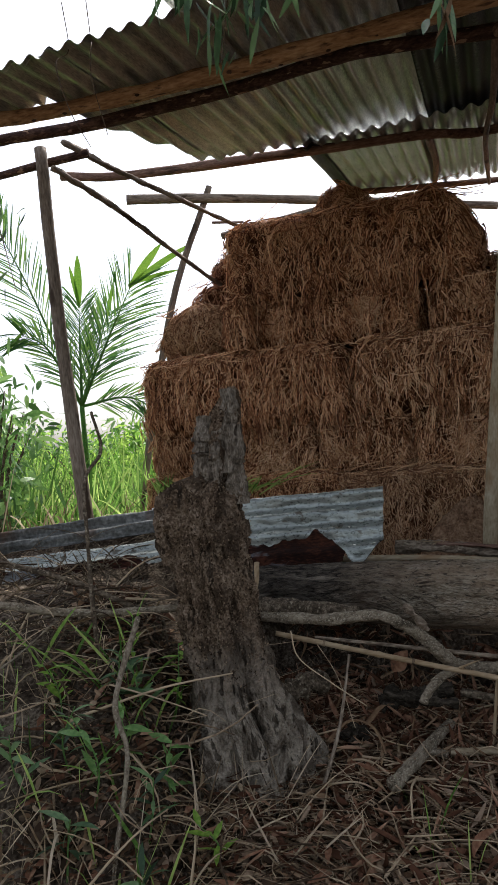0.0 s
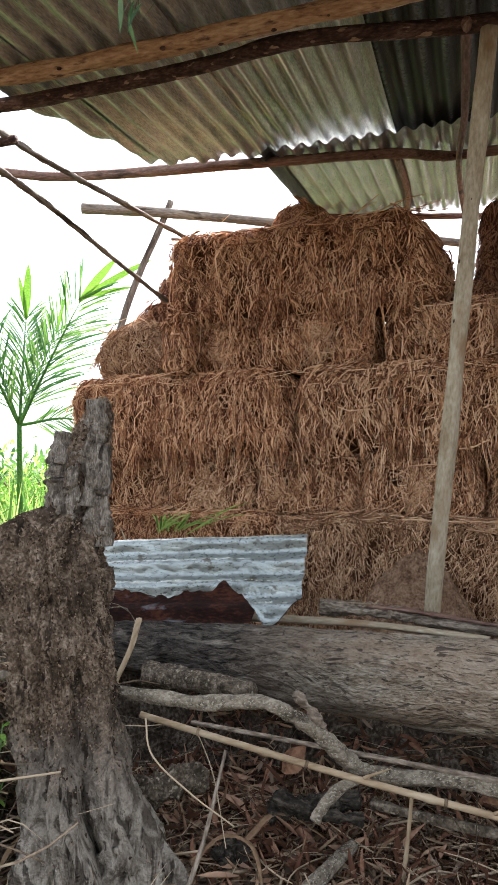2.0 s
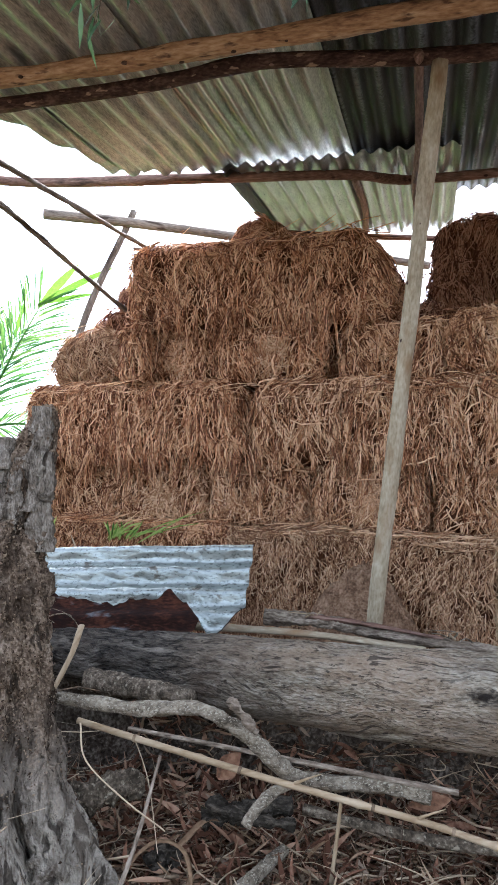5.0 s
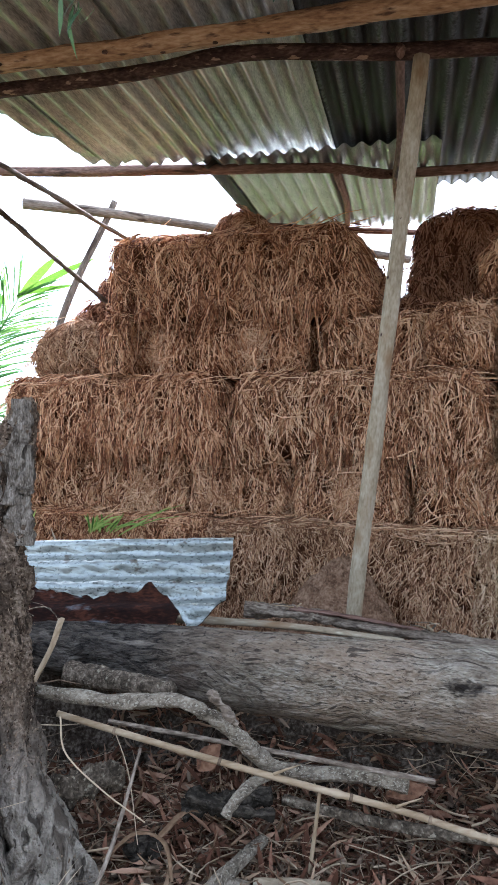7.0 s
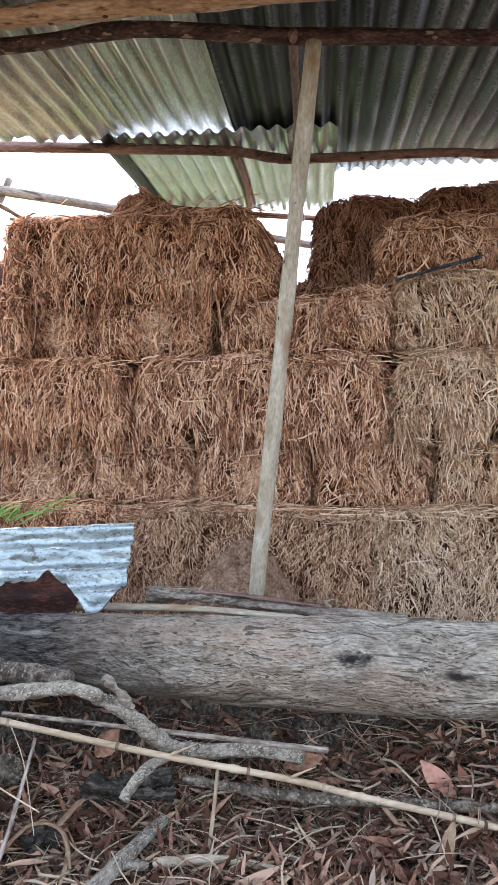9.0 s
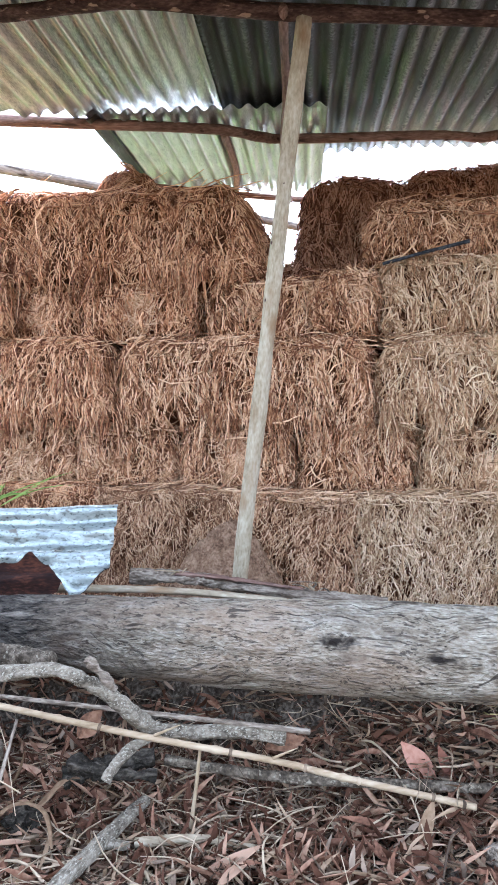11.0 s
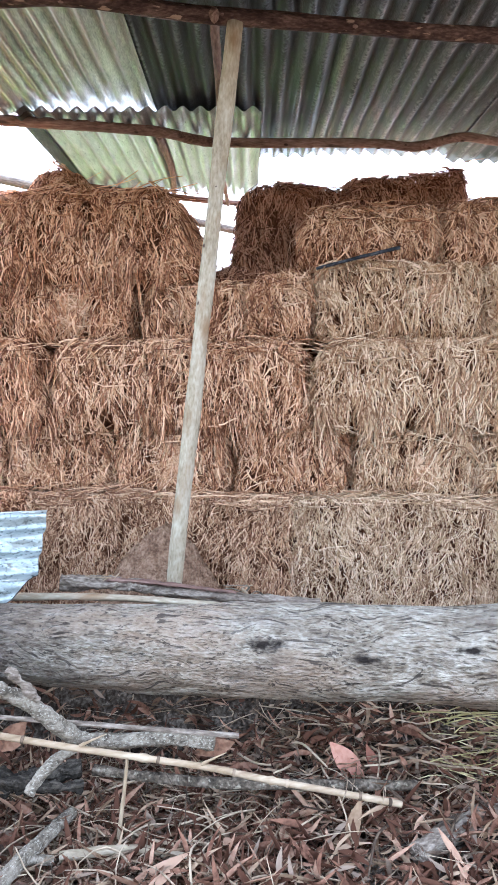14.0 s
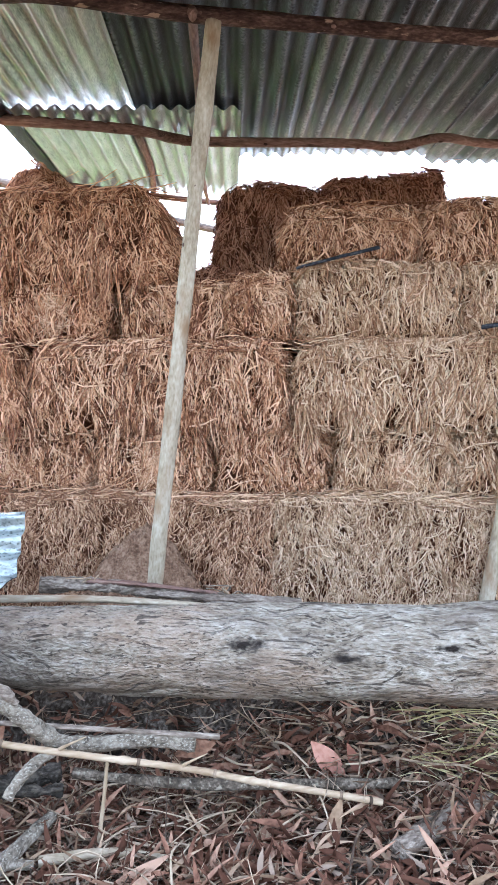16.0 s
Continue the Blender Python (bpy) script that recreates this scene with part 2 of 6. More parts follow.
def dashes(m, colour, stretch, at, most, warp=0.03, depth=0.5):
    """Adds short dark checks that follow a wavy grain along the thing's x, cut into its relief too."""
    nt = m.node_tree
    nd, ln = nt.nodes, nt.links
    bsdf = nd["Principled BSDF"]
    old = bsdf.inputs["Base Color"].links[0].from_socket
    co = nd.new("ShaderNodeTexCoord")
    wv = nd.new("ShaderNodeTexNoise")
    wv.inputs["Scale"].default_value, wv.inputs["Detail"].default_value = 4.5, 2
    ln.new(co.outputs["Object"], wv.inputs["Vector"])
    vm = nd.new("ShaderNodeVectorMath")
    vm.operation = "MULTIPLY_ADD"
    vm.inputs[1].default_value = (warp, warp * 3, warp * 3)
    ln.new(wv.outputs["Color"], vm.inputs[0])
    ln.new(co.outputs["Object"], vm.inputs[2])
    mp = nd.new("ShaderNodeMapping")
    mp.inputs["Scale"].default_value = stretch
    ln.new(vm.outputs["Vector"], mp.inputs["Vector"])
    ns = nd.new("ShaderNodeTexNoise")
    ns.inputs["Scale"].default_value, ns.inputs["Detail"].default_value, ns.inputs["Roughness"].default_value = 1.0, 3, 0.6
    ln.new(mp.outputs["Vector"], ns.inputs["Vector"])
    mr = nd.new("ShaderNodeMapRange")
    mr.inputs[1].default_value, mr.inputs[2].default_value, mr.inputs[4].default_value = *at, most
    ln.new(ns.outputs["Fac"], mr.inputs[0])
    mx = nd.new("ShaderNodeMix")
    mx.data_type = "RGBA"
    ln.new(mr.outputs[0], mx.inputs[0])
    ln.new(old, mx.inputs[6])
    mx.inputs[7].default_value = (*colour, 1)
    ln.new(mx.outputs[2], bsdf.inputs["Base Color"])
    bp = nd.new("ShaderNodeBump")
    bp.invert = True
    bp.inputs["Strength"].default_value, bp.inputs["Distance"].default_value = depth, 0.006
    ln.new(mr.outputs[0], bp.inputs["Height"])
    ln.new(bsdf.inputs["Normal"].links[0].from_socket, bp.inputs["Normal"])
    ln.new(bp.outputs["Normal"], bsdf.inputs["Normal"])
    return m


dashes(M_LOG, (0.035, 0.027, 0.020), (8, 130, 130), (0.585, 0.63), 0.8, 0.06)
dashes(M_LOG, (0.10, 0.072, 0.050), (2.6, 9, 9), (0.56, 0.70), 0.6, 0.06, depth=0.0)
dashes(M_LOG, (0.50, 0.44, 0.35), (7, 40, 40), (0.53, 0.75), 0.4, depth=0.0)
dashes(M_LOG, (0.06, 0.045, 0.033), (26, 240, 240), (0.56, 0.62), 0.6)


def spotted(m, spots, colour):
    """Adds dark knots with frayed edges to a material, at (place, half length, half width) in the thing's own axes."""
    nt = m.node_tree
    nd, ln = nt.nodes, nt.links
    bsdf = nd["Principled BSDF"]
    co = nd.new("ShaderNodeTexCoord")
    ns = nd.new("ShaderNodeTexNoise")
    ns.inputs["Scale"].default_value, ns.inputs["Detail"].default_value = 45, 5
    ln.new(co.outputs["Object"], ns.inputs["Vector"])
    for place, la, wd in spots:
        old = bsdf.inputs["Base Color"].links[0].from_socket
        mp = nd.new("ShaderNodeMapping")
        mp.vector_type = "TEXTURE"
        mp.inputs["Location"].default_value = place
        mp.inputs["Scale"].default_value = (la, wd, wd)
        ln.new(co.outputs["Object"], mp.inputs["Vector"])
        vl = nd.new("ShaderNodeVectorMath")
        vl.operation = "LENGTH"
        ln.new(mp.outputs["Vector"], vl.inputs[0])
        ad = nd.new("ShaderNodeMath")
        ad.operation = "MULTIPLY_ADD"
        ad.inputs[1].default_value = 2.6
        ln.new(ns.outputs["Fac"], ad.inputs[0])
        ln.new(vl.outputs["Value"], ad.inputs[2])
        mr = nd.new("ShaderNodeMapRange")
        mr.inputs[1].default_value, mr.inputs[2].default_value = 2.6, 1.8
        ln.new(ad.outputs[0], mr.inputs[0])
        mx = nd.new("ShaderNodeMix")
        mx.data_type = "RGBA"
        ln.new(mr.outputs[0], mx.inputs[0])
        ln.new(old, mx.inputs[6])
        mx.inputs[7].default_value = (*colour, 1)
        ln.new(mx.outputs[2], bsdf.inputs["Base Color"])
    return m

M_STUMP = mat("rotting_stump", [(0.055, 0.038, 0.025), (0.19, 0.135, 0.088), (0.42, 0.325, 0.23)], 30, 0.95, bump=1.0, fine=170, stretch=(1, 1, 0.9), bump_dist=0.03, distort=0.3, stain=(0.05, 0.034, 0.022), stain_scale=9, stain_at=(0.50, 0.62), stain_most=0.75, spec=0.06)
# Paler wood low down; the skylight falling there is put into its colour too.
layered(M_STUMP, (0.12, 0.096, 0.070), (0.51, 0.445, 0.345), (0.045, 0.035, 0.026), (0.80, 0.96), (0.60, 0.66), 2, (4.0, 4.0, 1.6), 7.0, 0.68)
dashes(M_STUMP, (0.026, 0.019, 0.013), (30, 30, 7), (0.60, 0.64), 0.75, depth=0.8)
M_SPLINTER = mat("grey_splintered_wood", [(0.085, 0.068, 0.050), (0.24, 0.20, 0.15), (0.45, 0.39, 0.305)], 26, 0.92, bump=1.0, fine=150, stretch=(2.4, 2.4, 0.6), bump_dist=0.02, distort=0.4, stain=(0.05, 0.037, 0.026), stain_scale=24, stain_at=(0.54, 0.64), stain_most=0.8, spec=0.06)
M_CRUMB = mat("rotten_crumbs", [(0.042, 0.027, 0.017), (0.155, 0.106, 0.067), (0.29, 0.215, 0.14)], 30, 0.95, bump=0.6, fine=160, island=0.75, spec=0.05)
M_CHAR = mat("charred_wood", [(0.014, 0.011, 0.008), (0.04, 0.033, 0.024), (0.13, 0.108, 0.08)], 14, 0.9, bump=1.0, fine=60, stretch=(0.8, 2.2, 2.2), bump_dist=0.02, distort=0.6, spec=0.08)
M_BARK = mat("lichen_branch", [(0.07, 0.056, 0.037), (0.19, 0.155, 0.108), (0.33, 0.28, 0.20)], 30, 0.9, bump=1.0, fine=110, stretch=(0.8, 1.2, 1.2), bump_dist=0.008, stain=(0.36, 0.32, 0.235), stain_scale=230, stain_at=(0.54, 0.64), spec=0.1)
M_BARK_DARK = mat("dark_branch", [(0.04, 0.031, 0.020), (0.11, 0.085, 0.057), (0.25, 0.20, 0.14)], 34, 0.9, bump=1.0, fine=120, bump_dist=0.014, stain=(0.33, 0.285, 0.20), stain_scale=90, stain_at=(0.58, 0.68), spec=0.1)
M_CANE = mat("dry_cane", [(0.265, 0.185, 0.10), (0.365, 0.27, 0.16), (0.46, 0.36, 0.23)], 9, 0.7, bump=0.4, fine=60, stretch=(0.4, 2, 2), stain=(0.20, 0.125, 0.075), stain_scale=10, stain_at=(0.58, 0.72), spec=0.15)
M_TWIG = mat("dry_twig", [(0.07, 0.047, 0.029), (0.22, 0.155, 0.095), (0.45, 0.345, 0.22)], 20, 0.75, bump=0.3, island=0.85, per_object=0.7, spec=0.12)
M_BLACK = mat("burnt_stick", [(0.012, 0.012, 0.013), (0.03, 0.03, 0.032), (0.08, 0.08, 0.08)], 15, 0.7, bump=0.6)
M_SOIL = mat("soil", [(0.018, 0.013, 0.009), (0.072, 0.054, 0.038), (0.23, 0.19, 0.143)], 14, 0.95, bump=1.0, fine=110, bump_dist=0.02, spec=0.05)
M_MOUND = mat("earth_mound", [(0.10, 0.054, 0.029), (0.23, 0.138, 0.080), (0.38, 0.25, 0.155)], 22, 0.95, bump=1.0, fine=110, bump_dist=0.025, spec=0.05)
M_LEAF_DRY = mat("dry_leaf", [(0.095, 0.044, 0.025), (0.25, 0.126, 0.074), (0.42, 0.265, 0.165)], 9, 0.75, bump=0.3, island=0.7, per_object=0.4, spec=0.05)
M_LEAF_GREY = mat("weathered_leaf", [(0.07, 0.045, 0.029), (0.16, 0.108, 0.070), (0.28, 0.205, 0.138)], 12, 0.85, bump=0.4, island=0.7, per_object=0.5, spec=0.03)
M_LEAF_PINK = mat("pink_dry_leaf", [(0.26, 0.110, 0.066), (0.39, 0.175, 0.108), (0.50, 0.26, 0.17)], 22, 0.6, bump=0.4, per_object=0.6)
M_LEAF_BROWN = mat("brown_leaf", [(0.08, 0.040, 0.022), (0.18, 0.090, 0.048), (0.28, 0.155, 0.088)], 20, 0.7, bump=0.6)
M_BARK_STRIP = mat("grey_brown_bark", [(0.085, 0.064, 0.043), (0.21, 0.163, 0.115), (0.38, 0.315, 0.23)], 22, 0.85, bump=1.0, fine=90, stretch=(0.6, 1.8, 1.8), bump_dist=0.012, spec=0.15)
M_TIN_OLD = mat("old_dull_sheet", [(0.045, 0.046, 0.041), (0.115, 0.118, 0.108), (0.25, 0.255, 0.24)], 5, 0.5, metal=0.4, bump=0.4, fine=70, stain=(0.10, 0.06, 0.04), stain_scale=6, stain_at=(0.52, 0.66))
M_LEAF_TAN = mat("tan_dry_leaf", [(0.14, 0.083, 0.045), (0.25, 0.163, 0.092), (0.38, 0.265, 0.16)], 9, 0.75, bump=0.25, island=0.6, per_object=0.4, spec=0.06)
M_GRASS = mat("grass_blade", [(0.085, 0.185, 0.036), (0.21, 0.40, 0.075), (0.50, 0.66, 0.19)], 3, 0.5, bump=0.1, island=0.6, transl=0.55, spec=0.3)
M_GRASS_DRY = mat("dry_grass_blade", [(0.20, 0.14, 0.08), (0.42, 0.32, 0.20), (0.64, 0.53, 0.37)], 3, 0.65, bump=0.1, island=0.8, transl=0.35)
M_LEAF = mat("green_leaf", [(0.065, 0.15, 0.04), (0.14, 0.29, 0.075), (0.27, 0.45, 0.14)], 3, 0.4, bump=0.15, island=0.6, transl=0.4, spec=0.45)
# The leaf green again, brighter: sunlight on it is put into the colour.
M_LEAF_LIT = mat("sunlit_leaf", [(0.10, 0.22, 0.035), (0.22, 0.42, 0.06), (0.44, 0.62, 0.13)], 3, 0.45, bump=0.15, island=0.6, transl=0.6, spec=0.3)
M_LEAF_GUM = mat("grey_green_leaf", [(0.032, 0.072, 0.028), (0.072, 0.148, 0.056), (0.16, 0.27, 0.105)], 6, 0.45, bump=0.15, island=0.5, per_object=0.8, transl=0.3, spec=0.45)
M_PALM_TIP = mat("unsplit_palm_leaf", [(0.05, 0.125, 0.015), (0.11, 0.24, 0.025), (0.22, 0.37, 0.05)], 3, 0.45, bump=0.15, island=0.6, transl=0.6, spec=0.3)
M_PALM = mat("palm_leaflet", [(0.040, 0.11, 0.03), (0.085, 0.21, 0.048), (0.22, 0.37, 0.085)], 3, 0.42, bump=0.1, island=0.45, transl=0.5, spec=0.4)
M_LOOSE = mat("loose_yellow_straw", [(0.30, 0.24, 0.09), (0.44, 0.37, 0.16), (0.58, 0.50, 0.26)], 6, 0.6, bump=0.15, island=0.5)

# ---- mesh helpers ----


def fast_mesh(name, verts, quads, smooth=True):
    me = bpy.data.meshes.new(name)
    verts = np.asarray(verts, dtype=np.float32)
    quads = np.asarray(quads, dtype=np.int32)
    k = quads.shape[1]
    me.vertices.add(len(verts))
    me.vertices.foreach_set("co", verts.ravel())
    me.loops.add(quads.size)
    me.loops.foreach_set("vertex_index", quads.ravel())
    me.polygons.add(len(quads))
    me.polygons.foreach_set("loop_start", np.arange(0, quads.size, k, dtype=np.int32))
    me.polygons.foreach_set("use_smooth", np.full(len(quads), smooth))
    me.update(calc_edges=True)
    return me


def part(name, me, material, parent=None, label=""):
    me.materials.append(material)
    ob = new(name, me)
    ob.parent = parent
    if label:
        tagged(ob, label)
    return ob


def thing(name, m, label, category, group="", kind=""):
    ob = new(name)
    ob.matrix_world = m
    ob.empty_display_size = 0.1
    return tagged(ob, label, category, group, kind)


def catmull(pts, n):
    pts = [Vector(p) for p in pts]
    if len(pts) == 2:
        return [pts[0].lerp(pts[1], i / (n - 1)) for i in range(n)]
    ext = [pts[0] * 2 - pts[1], *pts, pts[-1] * 2 - pts[-2]]
    out = []
    for i in range(n):
        f = i / (n - 1) * (len(pts) - 1)
        k = min(int(f), len(pts) - 2)
        t = f - k
        p0, p1, p2, p3 = ext[k:k + 4]
        out.append(0.5 * (2 * p1 + (p2 - p0) * t + (2 * p0 - 5 * p1 + 4 * p2 - p3) * t * t + (3 * p1 - p0 - 3 * p2 + p3) * t ** 3))
    return out


def tube_mesh(name, pts, radius, rings=40, sides=12, rough=0.08, grain=6.0, seed=0.0, knots=(), flat=1.0, groove=0.0):
    """A closed, uneven tube along pts; radius(f) for f from 0 to 1; knots: (f, angle, height, width)."""
    line = catmull(pts, rings)
    verts, quads = [], []
    up = Vector((0, 0, 1))
    for i, p in enumerate(line):
        f = i / (rings - 1)
        d = (line[min(i + 1, rings - 1)] - line[max(i - 1, 0)]).normalized()
        side = d.cross(up)
        side = side.normalized() if side.length > 0.05 else Vector((1, 0, 0))
        high = side.cross(d)
        r = radius(f)
        for k in range(sides):
            a = 2 * math.pi * k / sides
            o = side * math.cos(a) + high * math.sin(a) * flat
            w = 1 + rough * noise.noise(Vector((f * grain + seed, math.cos(a) * 1.3, math.sin(a) * 1.3 + seed))) * 1.6
            w += rough * 0.6 * noise.noise(Vector((f * grain * 5 + seed, math.cos(a) * 3.1, math.sin(a) * 3.1 - seed)))
            if groove:
                g = noise.noise(Vector((f * 16 + seed, math.cos(a) * 7, math.sin(a) * 7)))
                w -= groove * max(0.0, g) + groove * 0.6 * max(0.0, noise.noise(Vector((f * 40 - seed, math.cos(a) * 15, math.sin(a) * 15))))
            for kf, ka, kh, kw in knots:
                da = (a - ka + math.pi) % (2 * math.pi) - math.pi
                w += kh * math.exp(-((f - kf) / kw) ** 2 - (da / 0.7) ** 2)
            verts.append(p + o * (r * w))
    for i in range(rings - 1):
        for k in range(sides):
            k2 = (k + 1) % sides
            quads.append((i * sides + k, i * sides + k2, (i + 1) * sides + k2, (i + 1) * sides + k))
    for end, ring in ((0, 0), (rings - 1, rings - 1)):
        c = len(verts)
        d = (line[1] - line[0]).normalized() * -1 if end == 0 else (line[-1] - line[-2]).normalized()
        verts.append(line[end] + d * radius(0 if end == 0 else 1) * 0.15)
        for k in range(0, sides, 2):
            a, b, cc = ring * sides + k, ring * sides + (k + 1) % sides, ring * sides + (k + 2) % sides
            quads.append((c, cc, b, a) if end == 0 else (c, a, b, cc))
    return fast_mesh(name, verts, quads)


def axis_frame(pts):
    """A pose at the first point whose x runs to the last."""
    p, q = Vector(pts[0]), Vector(pts[-1])
    return Matrix.Translation(p) @ (q - p).to_track_quat("X", "Z").to_matrix().to_4x4()


def pole(name, pts, r0, r1, material, label, category, group="", rings=44, sides=12, rough=0.08, knots=(), flat=1.0):
    m = axis_frame(pts)
    inv = m.inverted()
    me = tube_mesh(name, [inv @ Vector(p) for p in pts], lambda f: r0 + (r1 - r0) * f, rings, sides, rough, grain=rings / 7, seed=len(bpy.data.objects) * 1.37, knots=knots, flat=flat)
    ob = part(name, me, material)
    ob.matrix_world = m
    return tagged(ob, label, category, group)


def knotted(ob, pts, radius, knots, material, size=0.006):
    """Gives a pole its knots: small raised eyes at (fraction, angle about the axis from the upper side)."""
    m = ob.matrix_world
    inv = m.inverted()
    line = catmull([inv @ Vector(p) for p in pts], 60)
    for f, a in knots:
        k = min(58, int(f * 59))
        d = (line[k + 1] - line[k]).normalized()
        side = d.cross(Vector((0, 0, 1))).normalized()
        high = side.cross(d)
        o = side * math.cos(a) + high * math.sin(a)
        c = line[k] + o * radius * 0.97
        t = d.cross(o)
        verts = [c + o * size * 0.45]
        for ring, lift in ((0.5, 0.38), (1.0, 0.0), (1.15, -0.4)):
            for q in range(10):
                b = 2 * math.pi * q / 10
                w = ring * size * (1 + 0.25 * noise.noise(Vector((q * 0.9, f * 50, a))))
                verts.append(c + d * math.cos(b) * w * 1.5 + t * math.sin(b) * w + o * size * lift)
        quads = [(0, 1 + q, 1 + (q + 1) % 10, 1 + (q + 2) % 10) for q in range(0, 10, 2)]
        for r in range(2):
            quads += [(1 + r * 10 + q, 11 + r * 10 + q, 11 + r * 10 + (q + 1) % 10, 1 + r * 10 + (q + 1) % 10) for q in range(10)]
        kn = part("knot", fast_mesh("knot", verts, quads), material, ob)
    return ob


def strands(p, d, w, length, bend, radius, rings=5, sides=3):
    """Many thin curved stalks: starts p, directions d, outward w, all (n, 3)."""
    n = len(p)
    s = np.linspace(0, 1, rings)
    side = np.cross(d, w)
    side /= np.linalg.norm(side, axis=1, keepdims=True) + 1e-9
    out = np.cross(side, d)
    arc = (4 * s * (1 - s))[None, :, None]
    c = p[:, None] + d[:, None] * (length[:, None] * s[None])[..., None] + side[:, None] * (bend[:, 0:1, None] * arc) + out[:, None] * (bend[:, 1:2, None] * arc)
    taper = (1 - 0.45 * s)[None, :, None]
    v = np.empty((n, rings, sides, 3))
    for k in range(sides):
        a = 2 * math.pi * k / sides
        v[:, :, k] = c + (side[:, None] * math.cos(a) + out[:, None] * math.sin(a)) * (radius[:, None, None] * taper)
    return v.reshape(-1, 3), strand_faces(n, rings, sides)


def strand_faces(n, rings, sides):
    i, k = np.meshgrid(np.arange(rings - 1), np.arange(sides), indexing="ij")
    k2 = (k + 1) % sides
    one = np.stack([i * sides + k, i * sides + k2, (i + 1) * sides + k2, (i + 1) * sides + k], -1).reshape(-1, 4)
    return (one[None] + (np.arange(n) * rings * sides)[:, None, None]).reshape(-1, 4)


def blades(p, d, w, length, width, droop, rings=5):
    """Many flat tapered blades: starts p, directions d, faces turned to w; droop bends the tip down."""
    n = len(p)
    s = np.linspace(0, 1, rings)
    side = np.cross(d, w)
    side /= np.linalg.norm(side, axis=1, keepdims=True) + 1e-9
    c = p[:, None] + d[:, None] * (length[:, None] * s[None])[..., None]
    c[:, :, 2] -= droop[:, None] * (s ** 2)[None]
    shape = np.sin(np.pi * np.clip(s * 0.92 + 0.06, 0, 1)) ** 0.7
    v = np.empty((n, rings, 2, 3))
    fold = np.cross(side, d)
    for k, g in ((0, -1), (1, 1)):
        v[:, :, k] = c + side[:, None] * (g * 0.5 * width[:, None] * shape[None])[..., None]
    i = np.arange(rings - 1)
    one = np.stack([i * 2, i * 2 + 1, i * 2 + 3, i * 2 + 2], -1)
    return v.reshape(-1, 3), (one[None] + (np.arange(n) * rings * 2)[:, None, None]).reshape(-1, 4)


def join(parts):
    vs, fs, k = [], [], 0
    for v, f in parts:
        vs.append(v)
        fs.append(f + k)
        k += len(v)
    return np.concatenate(vs), np.concatenate(fs)


# ---- ground ----
GN = [-60, -2.0, 0.3, 0.7, 1.10, 1.22, 1.38, 1.55, 1.75, 2.1, 2.6, 3.4, 60]
GZ = [0.42, 0.42, 0.44, 0.56, 0.59, 0.49, 0.39, 0.345, 0.33, 0.27, 0.12, 0.0, -0.05]


def ground_z(x, y):
    n = (x - O.x) * N.x + (y - O.y) * N.y
    z = float(np.interp(n, GN, GZ))
    u = (x - O.x) * U.x + (y - O.y) * U.y
    # hollow under the log
    if 0.9 < n < 1.7:
        k = min(1.0, max(0.0, (1.25 - u) / 0.4))
        back = 0.10 * min(1.0, max(0.0, (u + 0.06) / 0.06))
        z -= k * (z - 0.325) * min(1.0, max(0.0, (n - 1.14 + back) / (0.16 - 0.4 * back)))
    near = max(0.0, 1 - (math.hypot(x - 0.4, y - 1.6) / 3.5) ** 2)
    z += near * (0.045 * noise.noise(Vector((x * 2.2, y * 2.2, 3))) + 0.02 * noise.noise(Vector((x * 7, y * 7, 1))))
    # a steep bank beside the stump, up to the old sheet
    if x < 0.08:
        side = min(1.0, (0.08 - x) / 0.26)
        side = side * side * (3 - 2 * side)
        steep = min(1.0, max(0.0, (-0.16 - x) / 0.20))
        steep = steep * steep * (3 - 2 * steep)
        low = float(np.interp(y, [0.8, 1.3, 1.75, 2.1, 2.4, 2.7, 3.8, 5.0], [0.0, 0.0, 0.10, 0.15, 0.18, 0.22, 0.08, 0.0]))
        high = float(np.interp(y, [1.0, 1.25, 1.45, 1.6, 1.75, 1.95, 2.2, 2.45, 2.7, 3.8, 5.0], [0.0, 0.05, 0.17, 0.26, 0.33, 0.38, 0.40, 0.36, 0.28, 0.08, 0.0]))
        z += side * (low + (high - low) * steep)
    return z


def build_ground():
    def steps(lo, hi, c, fine, reach):
        out = {round(c + i * fine, 4) for i in range(int(-reach / fine), int(reach / fine) + 1)}
        for sgn, end in ((-1, lo), (1, hi)):
            d = reach
            while d < abs(end - c):
                d = d * 1.28 + 0.02
                out.add(c + sgn * d)
        return sorted(out)
    xs, ys = steps(-900, 900, 0.4, 0.035, 1.6), steps(-900, 900, 1.7, 0.035, 1.3)
    verts = [(x, y, ground_z(x, y)) for y in ys for x in xs]
    w = len(xs)
    quads = [(j * w + i, j * w + i + 1, (j + 1) * w + i + 1, (j + 1) * w + i) for j in range(len(ys) - 1) for i in range(w - 1)]
    ob = part("ground", fast_mesh("ground", verts, quads), M_SOIL)
    tagged(ob, "bare brown soil bank sloping away from the shed", "ground", kind="structure")


build_ground()

# ---- straw bales ----
def edge_drop(t, h, r):
    k = np.clip((np.abs(t) - (h - r)) / r, 0, 1)
    return r * (1 - np.sqrt(np.maximum(0, 1 - k * k * 0.97)))


